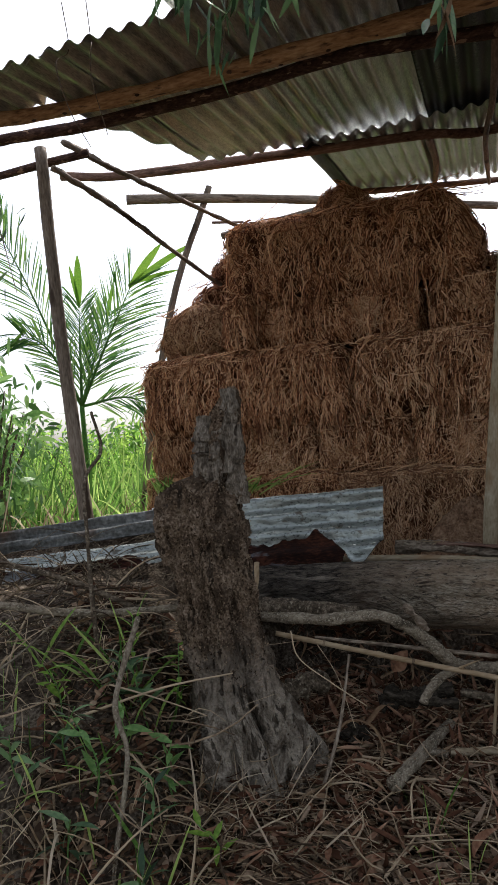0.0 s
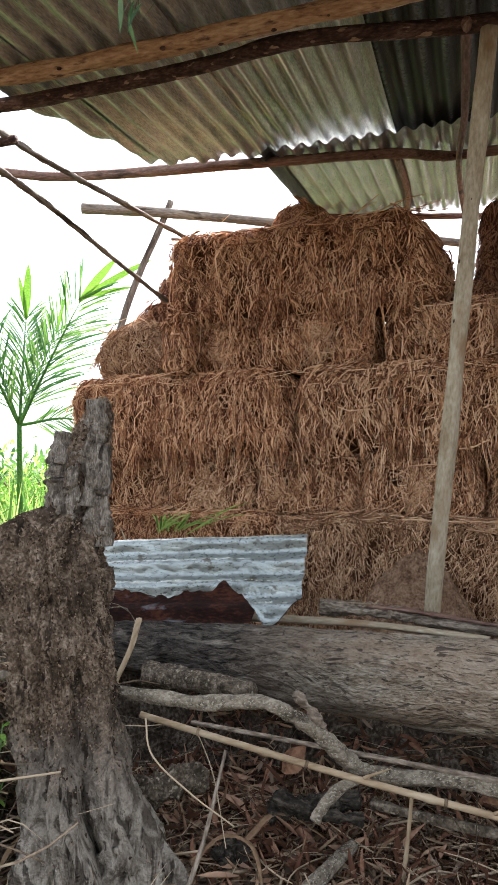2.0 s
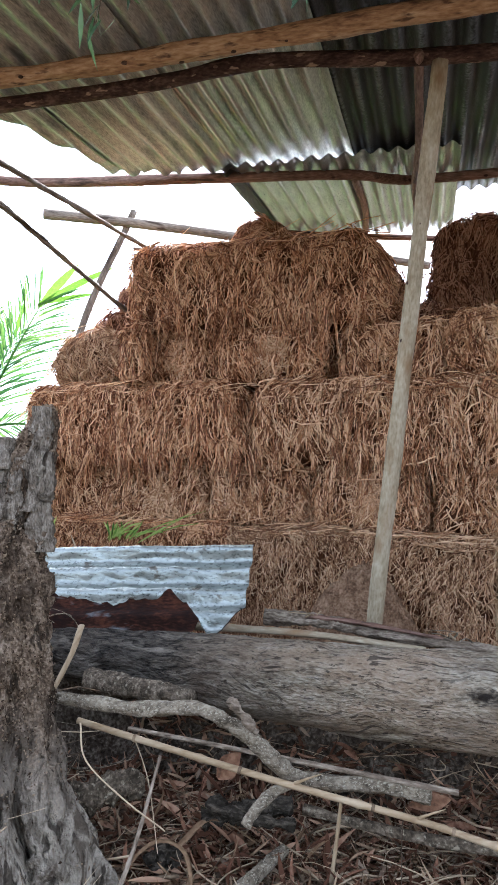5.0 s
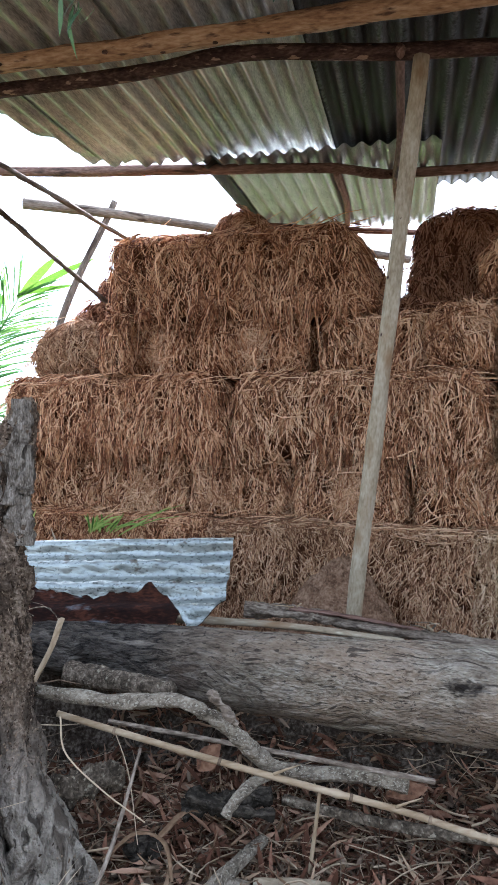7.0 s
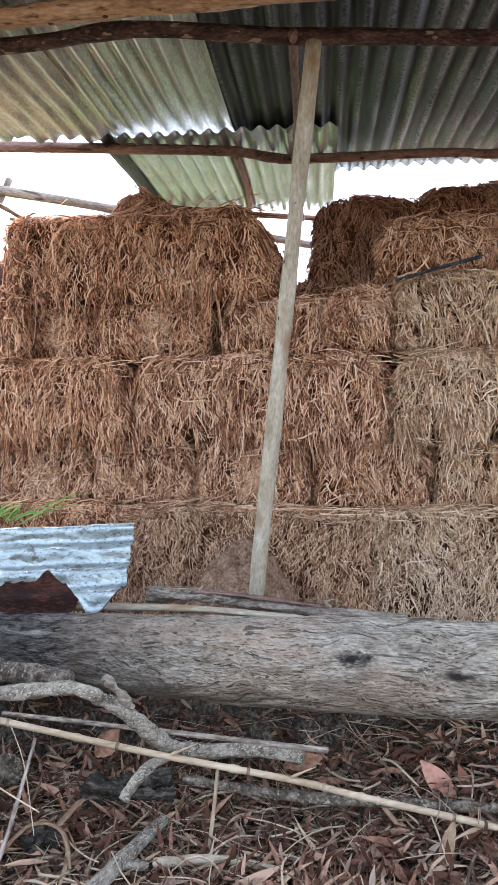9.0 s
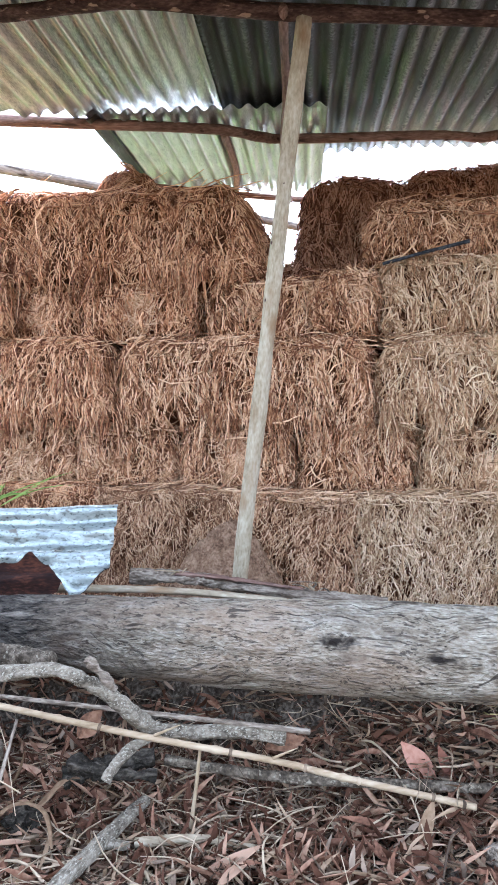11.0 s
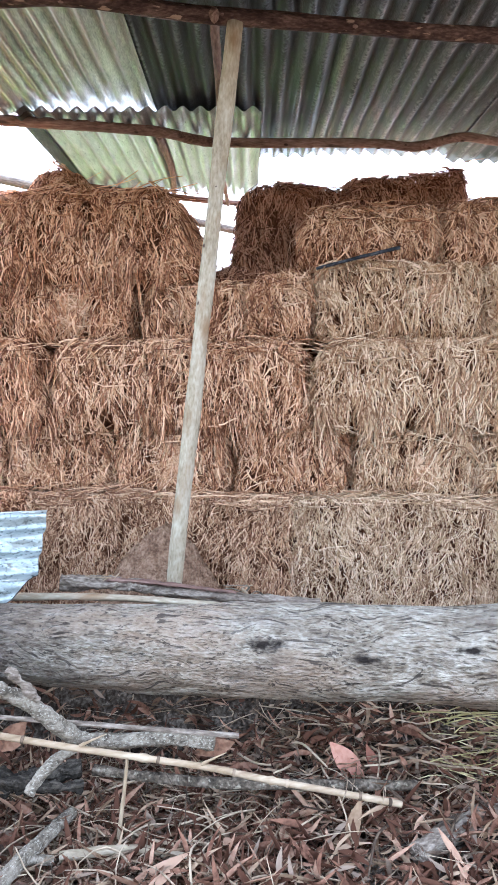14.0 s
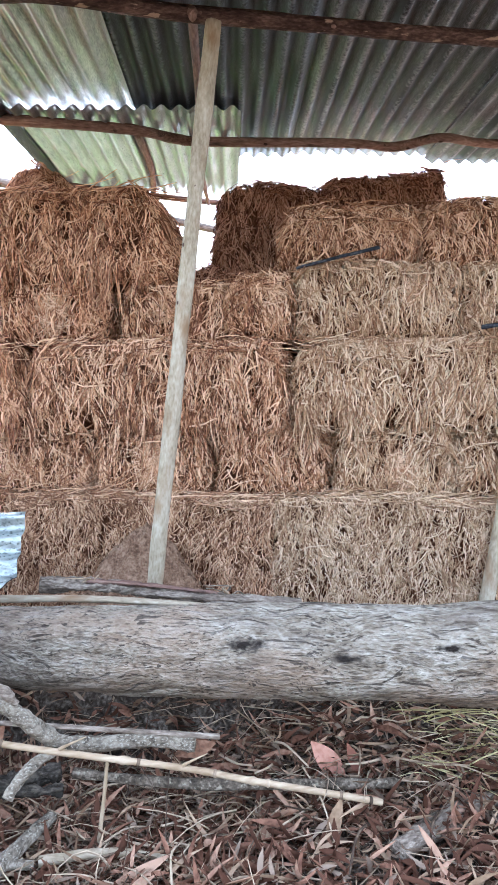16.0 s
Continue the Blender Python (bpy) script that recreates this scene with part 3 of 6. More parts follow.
def bale(u0, u1, z0, z1, n, depth, label, straw=M_STRAW, dense=6600, r=0.07, lean=0.0, seed=0, faces=("front", "top", "left", "right"), tilt=0.0, patches=(), pits_at=(), lmul=1.0, shoulder=(0.0, 0.0), reach=0.30, rim=60, rmul=1.0, hang=0.7, fringe=0.0, deep=1.0):
    """A straw bale: a rounded lumpy core under locks of stalks. hang: how straight they hang; fringe: how far they hang over the foot; deep: how loose the locks are."""
    rng = np.random.default_rng(100 + seed)
    L, H = u1 - u0, z1 - z0
    h = np.array([L / 2, depth / 2, H / 2])
    r = min(r, H * 0.42, L * 0.42)
    c = wall_pt((u0 + u1) / 2, n - depth / 2, z0)
    top = thing("straw_bale", Matrix.Translation(c) @ Matrix.Rotation(-YAW + lean, 4, "Z") @ Matrix.Rotation(tilt, 4, "Y"), label, "straw bale", "stacked straw bales")
    ph = rng.uniform(0, 6.28, (4, 3))
    fr = rng.uniform(3, 9, (4, 3))
    pits = [(u - (u0 + u1) / 2, z - (z0 + z1) / 2, q) for u, z, q in pits_at]

    def lump(q):
        o = np.zeros(q.shape[:-1])
        for k in range(4):
            o += np.sin(q[..., 0] * fr[k, 0] * 1.5 + ph[k, 0]) * np.sin(q[..., 1] * fr[k, 1] + ph[k, 1]) * np.sin(q[..., 2] * fr[k, 2] * 1.6 + ph[k, 2])
        o = o * 0.012
        front = 1 / (1 + np.exp((q[..., 1] + h[1] - 0.06) * 60))
        for hx, hz, hr in pits:
            o -= 0.06 * np.exp(-((q[..., 0] - hx) / (hr * 0.8)) ** 2 - ((q[..., 2] - hz) / (hr * 2.0)) ** 2) * front
        return o

    def settle(q):
        """Lets the ends of the top sink, in place."""
        for sg, amount in ((-1, shoulder[0]), (1, shoulder[1])):
            if amount:
                k = np.clip((sg * q[..., 0] - h[0] + reach) / reach, 0, 1) ** 2
                q[..., 2] -= amount * k * np.clip(q[..., 2] / h[2] * 0.5 + 0.5, 0, 1)

    # body: a rounded, lumpy block
    vs, fs, base = [], [], 0
    for ax in range(3):
        for sg in (-1, 1):
            a, b = [k for k in range(3) if k != ax]
            na, nb = 20, 14
            ga, gb = np.meshgrid(np.linspace(-1, 1, na), np.linspace(-1, 1, nb), indexing="ij")
            q = np.zeros((na, nb, 3))
            q[..., a], q[..., b], q[..., ax] = ga, gb, sg
            q = q.reshape(-1, 3) * h
            inner = np.clip(q, -(h - r), h - r)
            dv = q - inner
            ln_ = np.linalg.norm(dv, axis=1, keepdims=True) + 1e-9
            q = inner + dv / ln_ * (r - 0.012)
            q[:, 1] += 0.034 * np.clip(-dv[:, 1] / ln_[:, 0], 0, 1)
            q[:, 2] -= 0.012 * np.clip(dv[:, 2] / ln_[:, 0], 0, 1)
            q += (dv / ln_) * lump(q)[:, None]
            settle(q)
            ii, jj = np.meshgrid(np.arange(na - 1), np.arange(nb - 1), indexing="ij")
            f = np.stack([ii * nb + jj, (ii + 1) * nb + jj, (ii + 1) * nb + jj + 1, ii * nb + jj + 1], -1).reshape(-1, 4)
            if (sg > 0) == (ax == 1):
                f = f[:, ::-1]
            vs.append(q)
            fs.append(f + base)
            base += len(q)
    body = np.concatenate(vs)
    body[:, 2] += h[2]
    me = fast_mesh("core", body, np.concatenate(fs))
    bm = bmesh.new()
    bm.from_mesh(me)
    bmesh.ops.remove_doubles(bm, verts=bm.verts, dist=0.0005)
    bm.to_mesh(me)
    bm.free()
    part("core", me, M_CORE_SHADED, top)

    # stalks, in locks of about a dozen
    area = {"front": L * H, "top": L * depth * 0.5, "left": depth * H * 0.7, "right": depth * H * 0.7}
    out = []
    for face in faces:
        m = int(dense * 1.3 * area[face] * {"front": 1.0, "top": 1.3}.get(face, 0.7))
        if face in ("front", "top"):
            ha, hb = h[0], (h[2] if face == "front" else h[1])
        else:
            ha, hb = h[1], h[2]
        locks = max(6, m // 11)
        which = rng.integers(0, locks, m)
        la, lb = rng.uniform(-ha, ha, locks), rng.uniform(-hb * 0.96, hb * 1.02, locks)
        lift0 = deep * rng.uniform(-0.034, 0.012, locks) if face != "top" else rng.uniform(-0.02, 0.0, locks)
        stray = rng.random(m) < 0.22
        if face == "top":
            lang = np.where(rng.random(locks) < 0.6, rng.normal(0, 0.5, locks), rng.uniform(-3.14, 3.14, locks))
        else:
            sd = 0.62 - 0.46 * hang
            lang = -1.57 + rng.normal(0, 1, locks) * sd + 0.22 * np.sin(la * 8 + ph[2, 0]) * np.sin(lb * 7 + ph[2, 1])
        a = np.where(stray, rng.uniform(-ha, ha, m), la[which] + rng.normal(0, 0.011, m))
        b = np.where(stray, rng.uniform(-hb, hb, m), lb[which] + rng.normal(0, 0.028, m))
        ang = lang[which] + np.where(stray, rng.normal(0, 0.75, m), rng.normal(0, 0.20, m))
        length = np.clip(rng.lognormal(-2.88, 0.48, m), 0.02, 0.20) * (lmul if face != "top" else 1.0)
        if face == "front" and pits:
            near = np.zeros(m, bool)
            for hx, hz, hr in pits:
                near |= (((a - hx) / hr) ** 2 + ((b - hz - 0.02) / (hr * 1.8)) ** 2 < 1.2) & (rng.random(m) < 0.85)
            a, b, length, ang, which, stray = [q[~near] for q in (a, b, length, ang, which, stray)]
            m = len(a)
        rings = 4
        s = np.linspace(0, 1, rings)[None]
        wob = rng.normal(0, 0.10, m)[:, None]
        wob2 = rng.normal(0, 0.03, m)[:, None]
        ca, sa = np.cos(ang)[:, None], np.sin(ang)[:, None]
        along = length[:, None] * (s - 0.35)
        side = length[:, None] * (wob * s * (1 - s) * 2.6 + wob2 * np.sin(s * 7))
        pa = a[:, None] + along * ca - side * sa
        pb = b[:, None] + along * sa + side * ca
        calm = 0.35 if face == "top" else 1.0
        pb = np.minimum(pb, hb * 0.985)
        if face != "top":
            pb = np.maximum(pb, -hb - fringe * rng.uniform(0.2, 1.0, m)[:, None])
        pa = np.clip(pa, -ha - 0.012, ha + 0.012)
        lift = (lift0[which] + rng.normal(0, 0.005, m) + np.where(stray, rng.uniform(-0.005, 0.016, m), 0))[:, None]
        lift = lift + calm * (rng.exponential(0.007, m)[:, None] * np.sin(s * 3.0 + 0.1) + rng.normal(0, 0.018, m)[:, None] * (s - 0.35) * length[:, None] / 0.12)
        foot = np.where(pb < 0, 1.0 - min(0.85, fringe * 18), 1.0) if face == "front" else 1.0
        drop = edge_drop(pa, ha, r) + edge_drop(np.clip(pb, -hb, hb), hb, r) * foot
        if face == "front":
            q = np.stack([pa, -h[1] + drop, pb], -1)
            w = np.array([0, -1.0, 0])
        elif face == "top":
            q = np.stack([pa, pb, h[2] - drop], -1)
            w = np.array([0, 0, 1.0])
        else:
            sg = -1 if face == "left" else 1
            q = np.stack([sg * (h[0] - drop), pa, pb], -1)
            w = np.array([sg * 1.0, 0, 0])
        q = q + w * (lift + lump(q))[..., None]
        settle(q)
        q[..., 2] += h[2]
        d = np.gradient(q, axis=1)
        d /= np.linalg.norm(d, axis=2, keepdims=True) + 1e-9
        sd = np.cross(d, w)
        sd /= np.linalg.norm(sd, axis=2, keepdims=True) + 1e-9
        ot = np.cross(sd, d)
        rad = rmul * np.clip(rng.lognormal(-5.97, 0.26, m), 0.0014, 0.0046)[:, None, None] * (1 - 0.30 * s[..., None])
        v = np.stack([q + (sd * math.cos(t) + ot * math.sin(t)) * rad for t in (0.5, 2.6, 4.7)], 2)
        out.append((v.reshape(-1, 3), strand_faces(m, rings, 3)))
    if fringe:
        # shocks of long stalks hanging off the lower edge, uneven
        locks = int(11 * L)
        la, lz = rng.uniform(-h[0], h[0], locks), rng.uniform(0.3, 1.0, locks) ** 2
        which = rng.integers(0, locks, locks * 13)
        for hx, hz, hr in pits:
            if hz < -h[2] * 0.7:
                which = which[np.abs(la[which] - hx) > hr * 2.0]
        m = len(which)
        p = np.stack([la[which] + rng.normal(0, 0.014, m), -h[1] + 0.012 - rng.uniform(0, 0.03, m), rng.uniform(0.02, 0.11, m)], -1)
        d = np.stack([rng.normal(0, 0.16, m) + 0.2 * np.sin(la[which] * 9), rng.normal(0.03, 0.06, m), -np.ones(m)], -1)
        out.append(strands(p, d, np.tile([0, -1.0, 0], (m, 1)), (0.07 + 4.0 * fringe * lz[which]) * rng.uniform(0.6, 1.1, m), rng.normal(0, 0.009, (m, 2)), rng.uniform(0.0016, 0.0034, m), 5))
    # long stalks lying along the upper front edge
    m = int(rim * L)
    p = np.stack([rng.uniform(-h[0], h[0] * 0.85, m), -h[1] + rng.uniform(-0.02, 0.06, m), 2 * h[2] - r * 0.45 + rng.normal(0, 0.014, m)], -1)
    g = rng.normal(0, 0.25, m)
    d = np.stack([np.cos(g), rng.normal(0, 0.12, m), np.sin(g)], -1)
    out.append(strands(p, d, np.tile([0, -0.7, 0.7], (m, 1)), rng.uniform(0.06, 0.22, m), rng.normal(0, 0.010, (m, 2)), rng.uniform(0.0018, 0.0036, m), 5))
    v, f = join(out)
    tagged(part("straw", fast_mesh("straw", v, f), straw, top), kind="stuff")
    for px, pz, pr in patches:
        m = int(210 * (pr / 0.08) ** 2)
        a, t = pr * rng.random(m) ** 0.8 * rng.uniform(0.6, 1.25, m), rng.uniform(0, 6.283, m)
        p = np.stack([px - (u0 + u1) / 2 + a * np.cos(t), np.full(m, -h[1] + 0.012) - rng.uniform(0, 0.03, m), h[2] + pz - (z0 + z1) / 2 + a * np.sin(t) * 1.15], -1)
        g = rng.uniform(0, 6.283, m)
        d = np.stack([np.cos(g), rng.normal(0, 0.06, m), np.sin(g)], -1)
        v, f = strands(p, d, np.tile([0, -1.0, 0], (m, 1)), rng.uniform(0.03, 0.085, m), rng.normal(0, 0.004, (m, 2)), rng.uniform(0.002, 0.0036, m))
        tagged(part("cut_straw", fast_mesh("cut_straw", v, f), M_STRAW_CUT, top, "pale patch of cut straw ends"), kind="stuff")
    return top


def build_bales():
    tan = "tan straw bale with drooping stalks in the shed stack"
    end = "straw bale laid end-on under a longer one in the stack"
    grey = "weathered grey-tan straw bale at the foot of the stack"
    pale = "pale weathered straw bale with long drooping stalks"
    red = "shaded reddish-brown straw bale lying high on the stack"
    k = 0
    # foot course
    for u0, u1, n, s in ((-1.17, -0.03, 0.0, M_STRAW_WARM), (-0.03, 1.115, 0.04, M_STRAW_FOOT), (1.10, 2.24, 0.06, M_STRAW_GREY), (2.25, 3.35, 0.06, M_STRAW_GREY)):
        k += 1
        bale(u0, u1, 0.36, 0.975, n, 0.55, grey, s, 11500 if u0 < 2 else 2200, seed=k, r=0.03, lmul=0.58, rmul=0.82, hang=0.35, deep=0.55, faces=("front", "top"), rim=110)
    # second course: bales laid end-on
    for u0, u1, n, s, pt, pits in ((-1.15, -0.63, -0.04, M_STRAW, (), ()),
                                   (-0.62, -0.17, -0.035, M_STRAW, ((-0.40, 1.07, 0.09),), ()),
                                   (-0.16, 0.31, -0.04, M_STRAW, ((-0.02, 1.06, 0.06),), ()),
                                   (0.34, 0.82, -0.02, M_STRAW, ((0.575, 1.12, 0.07), (0.57, 1.05, 0.06), (0.58, 1.18, 0.06)), ((0.345, 1.16, 0.03),)),
                                   (0.855, 1.33, -0.03, M_STRAW, ((1.10, 1.08, 0.06),), ((0.855, 1.08, 0.03),)),
                                   (1.36, 1.84, 0.01, M_STRAW_PALE, ((1.62, 1.09, 0.07),), ((1.36, 1.16, 0.025),)),
                                   (1.85, 2.34, 0.01, M_STRAW_PALE, (), ()),
                                   (2.35, 3.4, 0.01, M_STRAW_PALE, (), ())):
        k += 1
        bale(u0, u1, 0.968, 1.262, n, 0.55, end, s, 7400 if u0 < 2 else 2200, seed=k, r=0.075, patches=pt, pits_at=pits, hang=0.55, rim=20, lmul=0.9)
    # third course: long bales hanging over them
    for u0, u1, z0, n, s, lab, pits, sh in ((-1.15, 0.03, 1.238, 0.04, M_STRAW_WARM, tan, ((0.03, 1.53, 0.035),), (0.02, 0.05)),
                                            (0.05, 1.165, 1.245, 0.035, M_STRAW, tan, ((0.06, 1.53, 0.03), (0.32, 1.25, 0.028)), (0.05, 0.06)),
                                            (1.18, 2.29, 1.25, 0.055, M_STRAW_PALE, pale, ((1.344, 1.25, 0.024), (1.57, 1.26, 0.02)), (0.07, 0.03)),
                                            (2.30, 3.4, 1.25, 0.03, M_STRAW_PALE, pale, (), (0, 0))):
        k += 1
        bale(u0, u1, z0, 1.635, n, 0.55, lab, s, 7000 if u0 < 2 else 2200, seed=k, r=0.10, pits_at=pits, hang=0.7 if s is M_STRAW_PALE else 0.85, deep=0.7 if s is M_STRAW_PALE else 1.0, fringe=0.035, lmul=1.1, shoulder=sh, reach=0.16, rim=95)
    # fourth course: end-on bales again
    bale(-0.555, -0.15, 1.622, 1.885, -0.055, 0.5, end, M_STRAW_WARM, 7200, seed=40, r=0.06, hang=0.5, patches=((-0.345, 1.74, 0.06),), rim=20, lmul=0.9)
    bale(-0.14, 0.385, 1.622, 1.895, -0.02, 0.5, end, M_STRAW_WARM, 7200, seed=41, r=0.08, hang=0.6, patches=((0.139, 1.745, 0.085),), rim=20)
    bale(0.445, 0.725, 1.622, 1.88, -0.02, 0.5, end, M_STRAW, 7200, seed=42, r=0.07, hang=0.5, patches=((0.64, 1.75, 0.05),), rim=20)
    bale(0.73, 0.882, 1.622, 1.885, -0.02, 0.5, "narrow straw bale squeezed between two others", M_STRAW, 7000, seed=23, r=0.05, hang=0.8, rim=40)
    bale(0.898, 1.18, 1.622, 1.925, 0.02, 0.5, end, M_STRAW, 7200, seed=43, r=0.09, hang=0.6, shoulder=(0.05, 0), patches=((1.08, 1.82, 0.055),), rim=50)
    bale(1.19, 1.86, 1.622, 1.95, 0.02, 0.5, tan, M_STRAW_PALE, 7000, seed=24, r=0.06, hang=0.6, patches=((1.65, 1.80, 0.06),), rim=30)
    bale(1.87, 2.60, 1.622, 1.94, 0.02, 0.5, pale, M_STRAW_PALE, 7000, seed=25, r=0.07, hang=0.6)
    # the long bale over them and the broken ones at the end of the stack
    bale(-0.60, 0.675, 1.872, 2.30, 0.025, 0.55, tan, M_STRAW_WARM, 7000, seed=20, r=0.11, hang=0.45, fringe=0.03, shoulder=(0.0, 0.15), reach=0.22, pits_at=((-0.47, 1.90, 0.025),))
    bale(-0.605, -0.455, 1.63, 1.93, 0.05, 0.30, "drooping shock of loose straw hanging off the long bale", M_STRAW_WARM, 6500, seed=33, r=0.05, hang=0.95, lmul=1.5, rim=0, fringe=0.01)
    bale(-1.09, -0.63, 1.62, 1.95, -0.05, 0.5, "small broken straw bale at the end of the stack", M_STRAW_FOOT, 6800, seed=21, r=0.15, hang=0.3, shoulder=(0.15, 0.06), reach=0.26, rim=20)
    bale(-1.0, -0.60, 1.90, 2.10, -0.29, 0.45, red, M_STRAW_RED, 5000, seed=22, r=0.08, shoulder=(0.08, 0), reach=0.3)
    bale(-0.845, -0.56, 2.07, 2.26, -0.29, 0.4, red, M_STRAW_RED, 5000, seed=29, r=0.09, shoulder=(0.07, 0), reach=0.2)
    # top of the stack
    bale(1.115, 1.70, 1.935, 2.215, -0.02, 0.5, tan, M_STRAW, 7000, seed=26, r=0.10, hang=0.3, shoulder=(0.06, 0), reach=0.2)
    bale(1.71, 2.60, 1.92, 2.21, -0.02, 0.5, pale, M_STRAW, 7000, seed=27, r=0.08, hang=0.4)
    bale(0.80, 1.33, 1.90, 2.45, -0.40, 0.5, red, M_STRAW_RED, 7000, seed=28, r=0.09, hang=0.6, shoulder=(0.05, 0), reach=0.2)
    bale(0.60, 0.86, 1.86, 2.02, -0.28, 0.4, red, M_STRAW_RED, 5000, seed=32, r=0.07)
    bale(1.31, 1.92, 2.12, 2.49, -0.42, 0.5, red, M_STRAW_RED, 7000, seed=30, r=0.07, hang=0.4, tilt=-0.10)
    bale(-0.205, 0.145, 2.18, 2.50, -0.20, 0.4, "heap of loose straw on top of the bales", M_STRAW, 7000, seed=31, r=0.15, hang=0.2, shoulder=(0.13, 0.10), reach=0.19, rim=0)
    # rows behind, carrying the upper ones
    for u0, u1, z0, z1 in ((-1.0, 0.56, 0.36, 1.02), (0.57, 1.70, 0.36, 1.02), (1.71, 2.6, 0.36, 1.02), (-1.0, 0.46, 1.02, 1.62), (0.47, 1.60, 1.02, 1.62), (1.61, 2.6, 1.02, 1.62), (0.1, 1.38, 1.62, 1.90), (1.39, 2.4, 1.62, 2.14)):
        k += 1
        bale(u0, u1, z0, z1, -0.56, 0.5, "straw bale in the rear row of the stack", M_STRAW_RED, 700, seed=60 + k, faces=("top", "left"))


build_bales()

# ---- roof ----
def lit_dusty_ribs(m, colour, share):
    """Pale flaking dust in specks and streaks, with light painted along the low ribs."""
    nt = m.node_tree
    nd, ln = nt.nodes, nt.links
    bsdf = nd["Principled BSDF"]
    old = bsdf.inputs["Base Color"].links[0].from_socket
    co = nd.new("ShaderNodeTexCoord")
    dt = nd.new("ShaderNodeVectorMath")
    dt.operation = "DOT_PRODUCT"
    dt.inputs[1].default_value = A * (2 * math.pi / 0.076)
    ln.new(co.outputs["Object"], dt.inputs[0])
    ph = nd.new("ShaderNodeMath")
    ph.operation = "SUBTRACT"
    ph.inputs[1].default_value = O.dot(A) * (2 * math.pi / 0.076) + math.pi
    ln.new(dt.outputs["Value"], ph.inputs[0])
    cs = nd.new("ShaderNodeMath")
    cs.operation = "COSINE"
    ln.new(ph.outputs[0], cs.inputs[0])
    rib = nd.new("ShaderNodeMapRange")
    rib.inputs[1].default_value, rib.inputs[2].default_value = 0.35, 0.95
    ln.new(cs.outputs[0], rib.inputs[0])
    speck = nd.new("ShaderNodeTexNoise")
    speck.inputs["Scale"].default_value, speck.inputs["Detail"].default_value = 75, 6
    ln.new(co.outputs["Object"], speck.inputs["Vector"])
    wide = nd.new("ShaderNodeTexNoise")
    wide.inputs["Scale"].default_value, wide.inputs["Detail"].default_value = 2.5, 3
    ln.new(co.outputs["Object"], wide.inputs["Vector"])
    sm = nd.new("ShaderNodeMath")
    sm.operation = "MULTIPLY_ADD"
    sm.inputs[1].default_value = 0.9
    ln.new(wide.outputs["Fac"], sm.inputs[0])
    ln.new(speck.outputs["Fac"], sm.inputs[2])
    sp = nd.new("ShaderNodeMapRange")
    sp.inputs[1].default_value, sp.inputs[2].default_value, sp.inputs[4].default_value = 0.85, 1.12, share
    ln.new(sm.outputs[0], sp.inputs[0])
    mu = nd.new("ShaderNodeMath")
    mu.operation = "MULTIPLY"
    ln.new(rib.outputs[0], mu.inputs[0])
    ln.new(sp.outputs[0], mu.inputs[1])
    mx = nd.new("ShaderNodeMix")
    mx.data_type = "RGBA"
    ln.new(mu.outputs[0], mx.inputs[0])
    ln.new(old, mx.inputs[6])
    mx.inputs[7].default_value = (*colour, 1)
    ln.new(mx.outputs[2], bsdf.inputs["Base Color"])


lit_dusty_ribs(M_TIN_DARK, (0.40, 0.385, 0.36), 0.7)
lit_dusty_ribs(M_TIN_BLACK, (0.26, 0.27, 0.27), 0.5)
lit_dusty_ribs(M_TIN, (0.63, 0.61, 0.60), 0.6)
lit_dusty_ribs(M_TIN_PALE, (0.62, 0.605, 0.57), 0.35)
PITCH = 0.076


def roof_sheet(name, a0, a1, b0, b1, dz, material, label, ragged=0.0, seed=0, amp=0.0125, skew=0.0):
    rng = np.random.default_rng(seed)
    na = int((a1 - a0) / PITCH * 8)
    nb = 22
    verts = []
    ends = [rng.uniform(-ragged, ragged) for _ in range(na // 6 + 2)]
    for lay in (0.0, -0.0012):
        for i in range(na + 1):
            a = a0 + (a1 - a0) * i / na
            j = i / 6
            k = int(j)
            rag = ends[k] * (1 - (j - k)) + ends[min(k + 1, len(ends) - 1)] * (j - k)
            for jb in range(nb + 1):
                b = b0 + (b1 + rag + skew * i / na - b0) * jb / nb
                p = O + A * a + B * b
                z = roof_z(p) + dz + amp * math.cos(2 * math.pi * a / PITCH) + 0.006 * noise.noise(Vector((a * 2, b * 2, seed))) + 0.004 * noise.noise(Vector((a * 9, b * 5, seed)))
                verts.append((p.x, p.y, z + lay))
    m = (na + 1) * (nb + 1)
    quads = []
    for i in range(na):
        for j in range(nb):
            q = (i * (nb + 1) + j, (i + 1) * (nb + 1) + j, (i + 1) * (nb + 1) + j + 1, i * (nb + 1) + j + 1)
            quads += [q, tuple(m + x for x in reversed(q))]
    for i in range(na):
        for j in (0, nb):
            a, b = i * (nb + 1) + j, (i + 1) * (nb + 1) + j
            quads.append((a, b, m + b, m + a))
    for j in range(nb):
        for i in (0, na):
            a, b = i * (nb + 1) + j, i * (nb + 1) + j + 1
            quads.append((a, b, m + b, m + a))
    ob = part(name, fast_mesh(name, verts, quads), material)
    return tagged(ob, label, "roof sheet", "corrugated roof sheets")


PA, PB = 0.0, -1.0


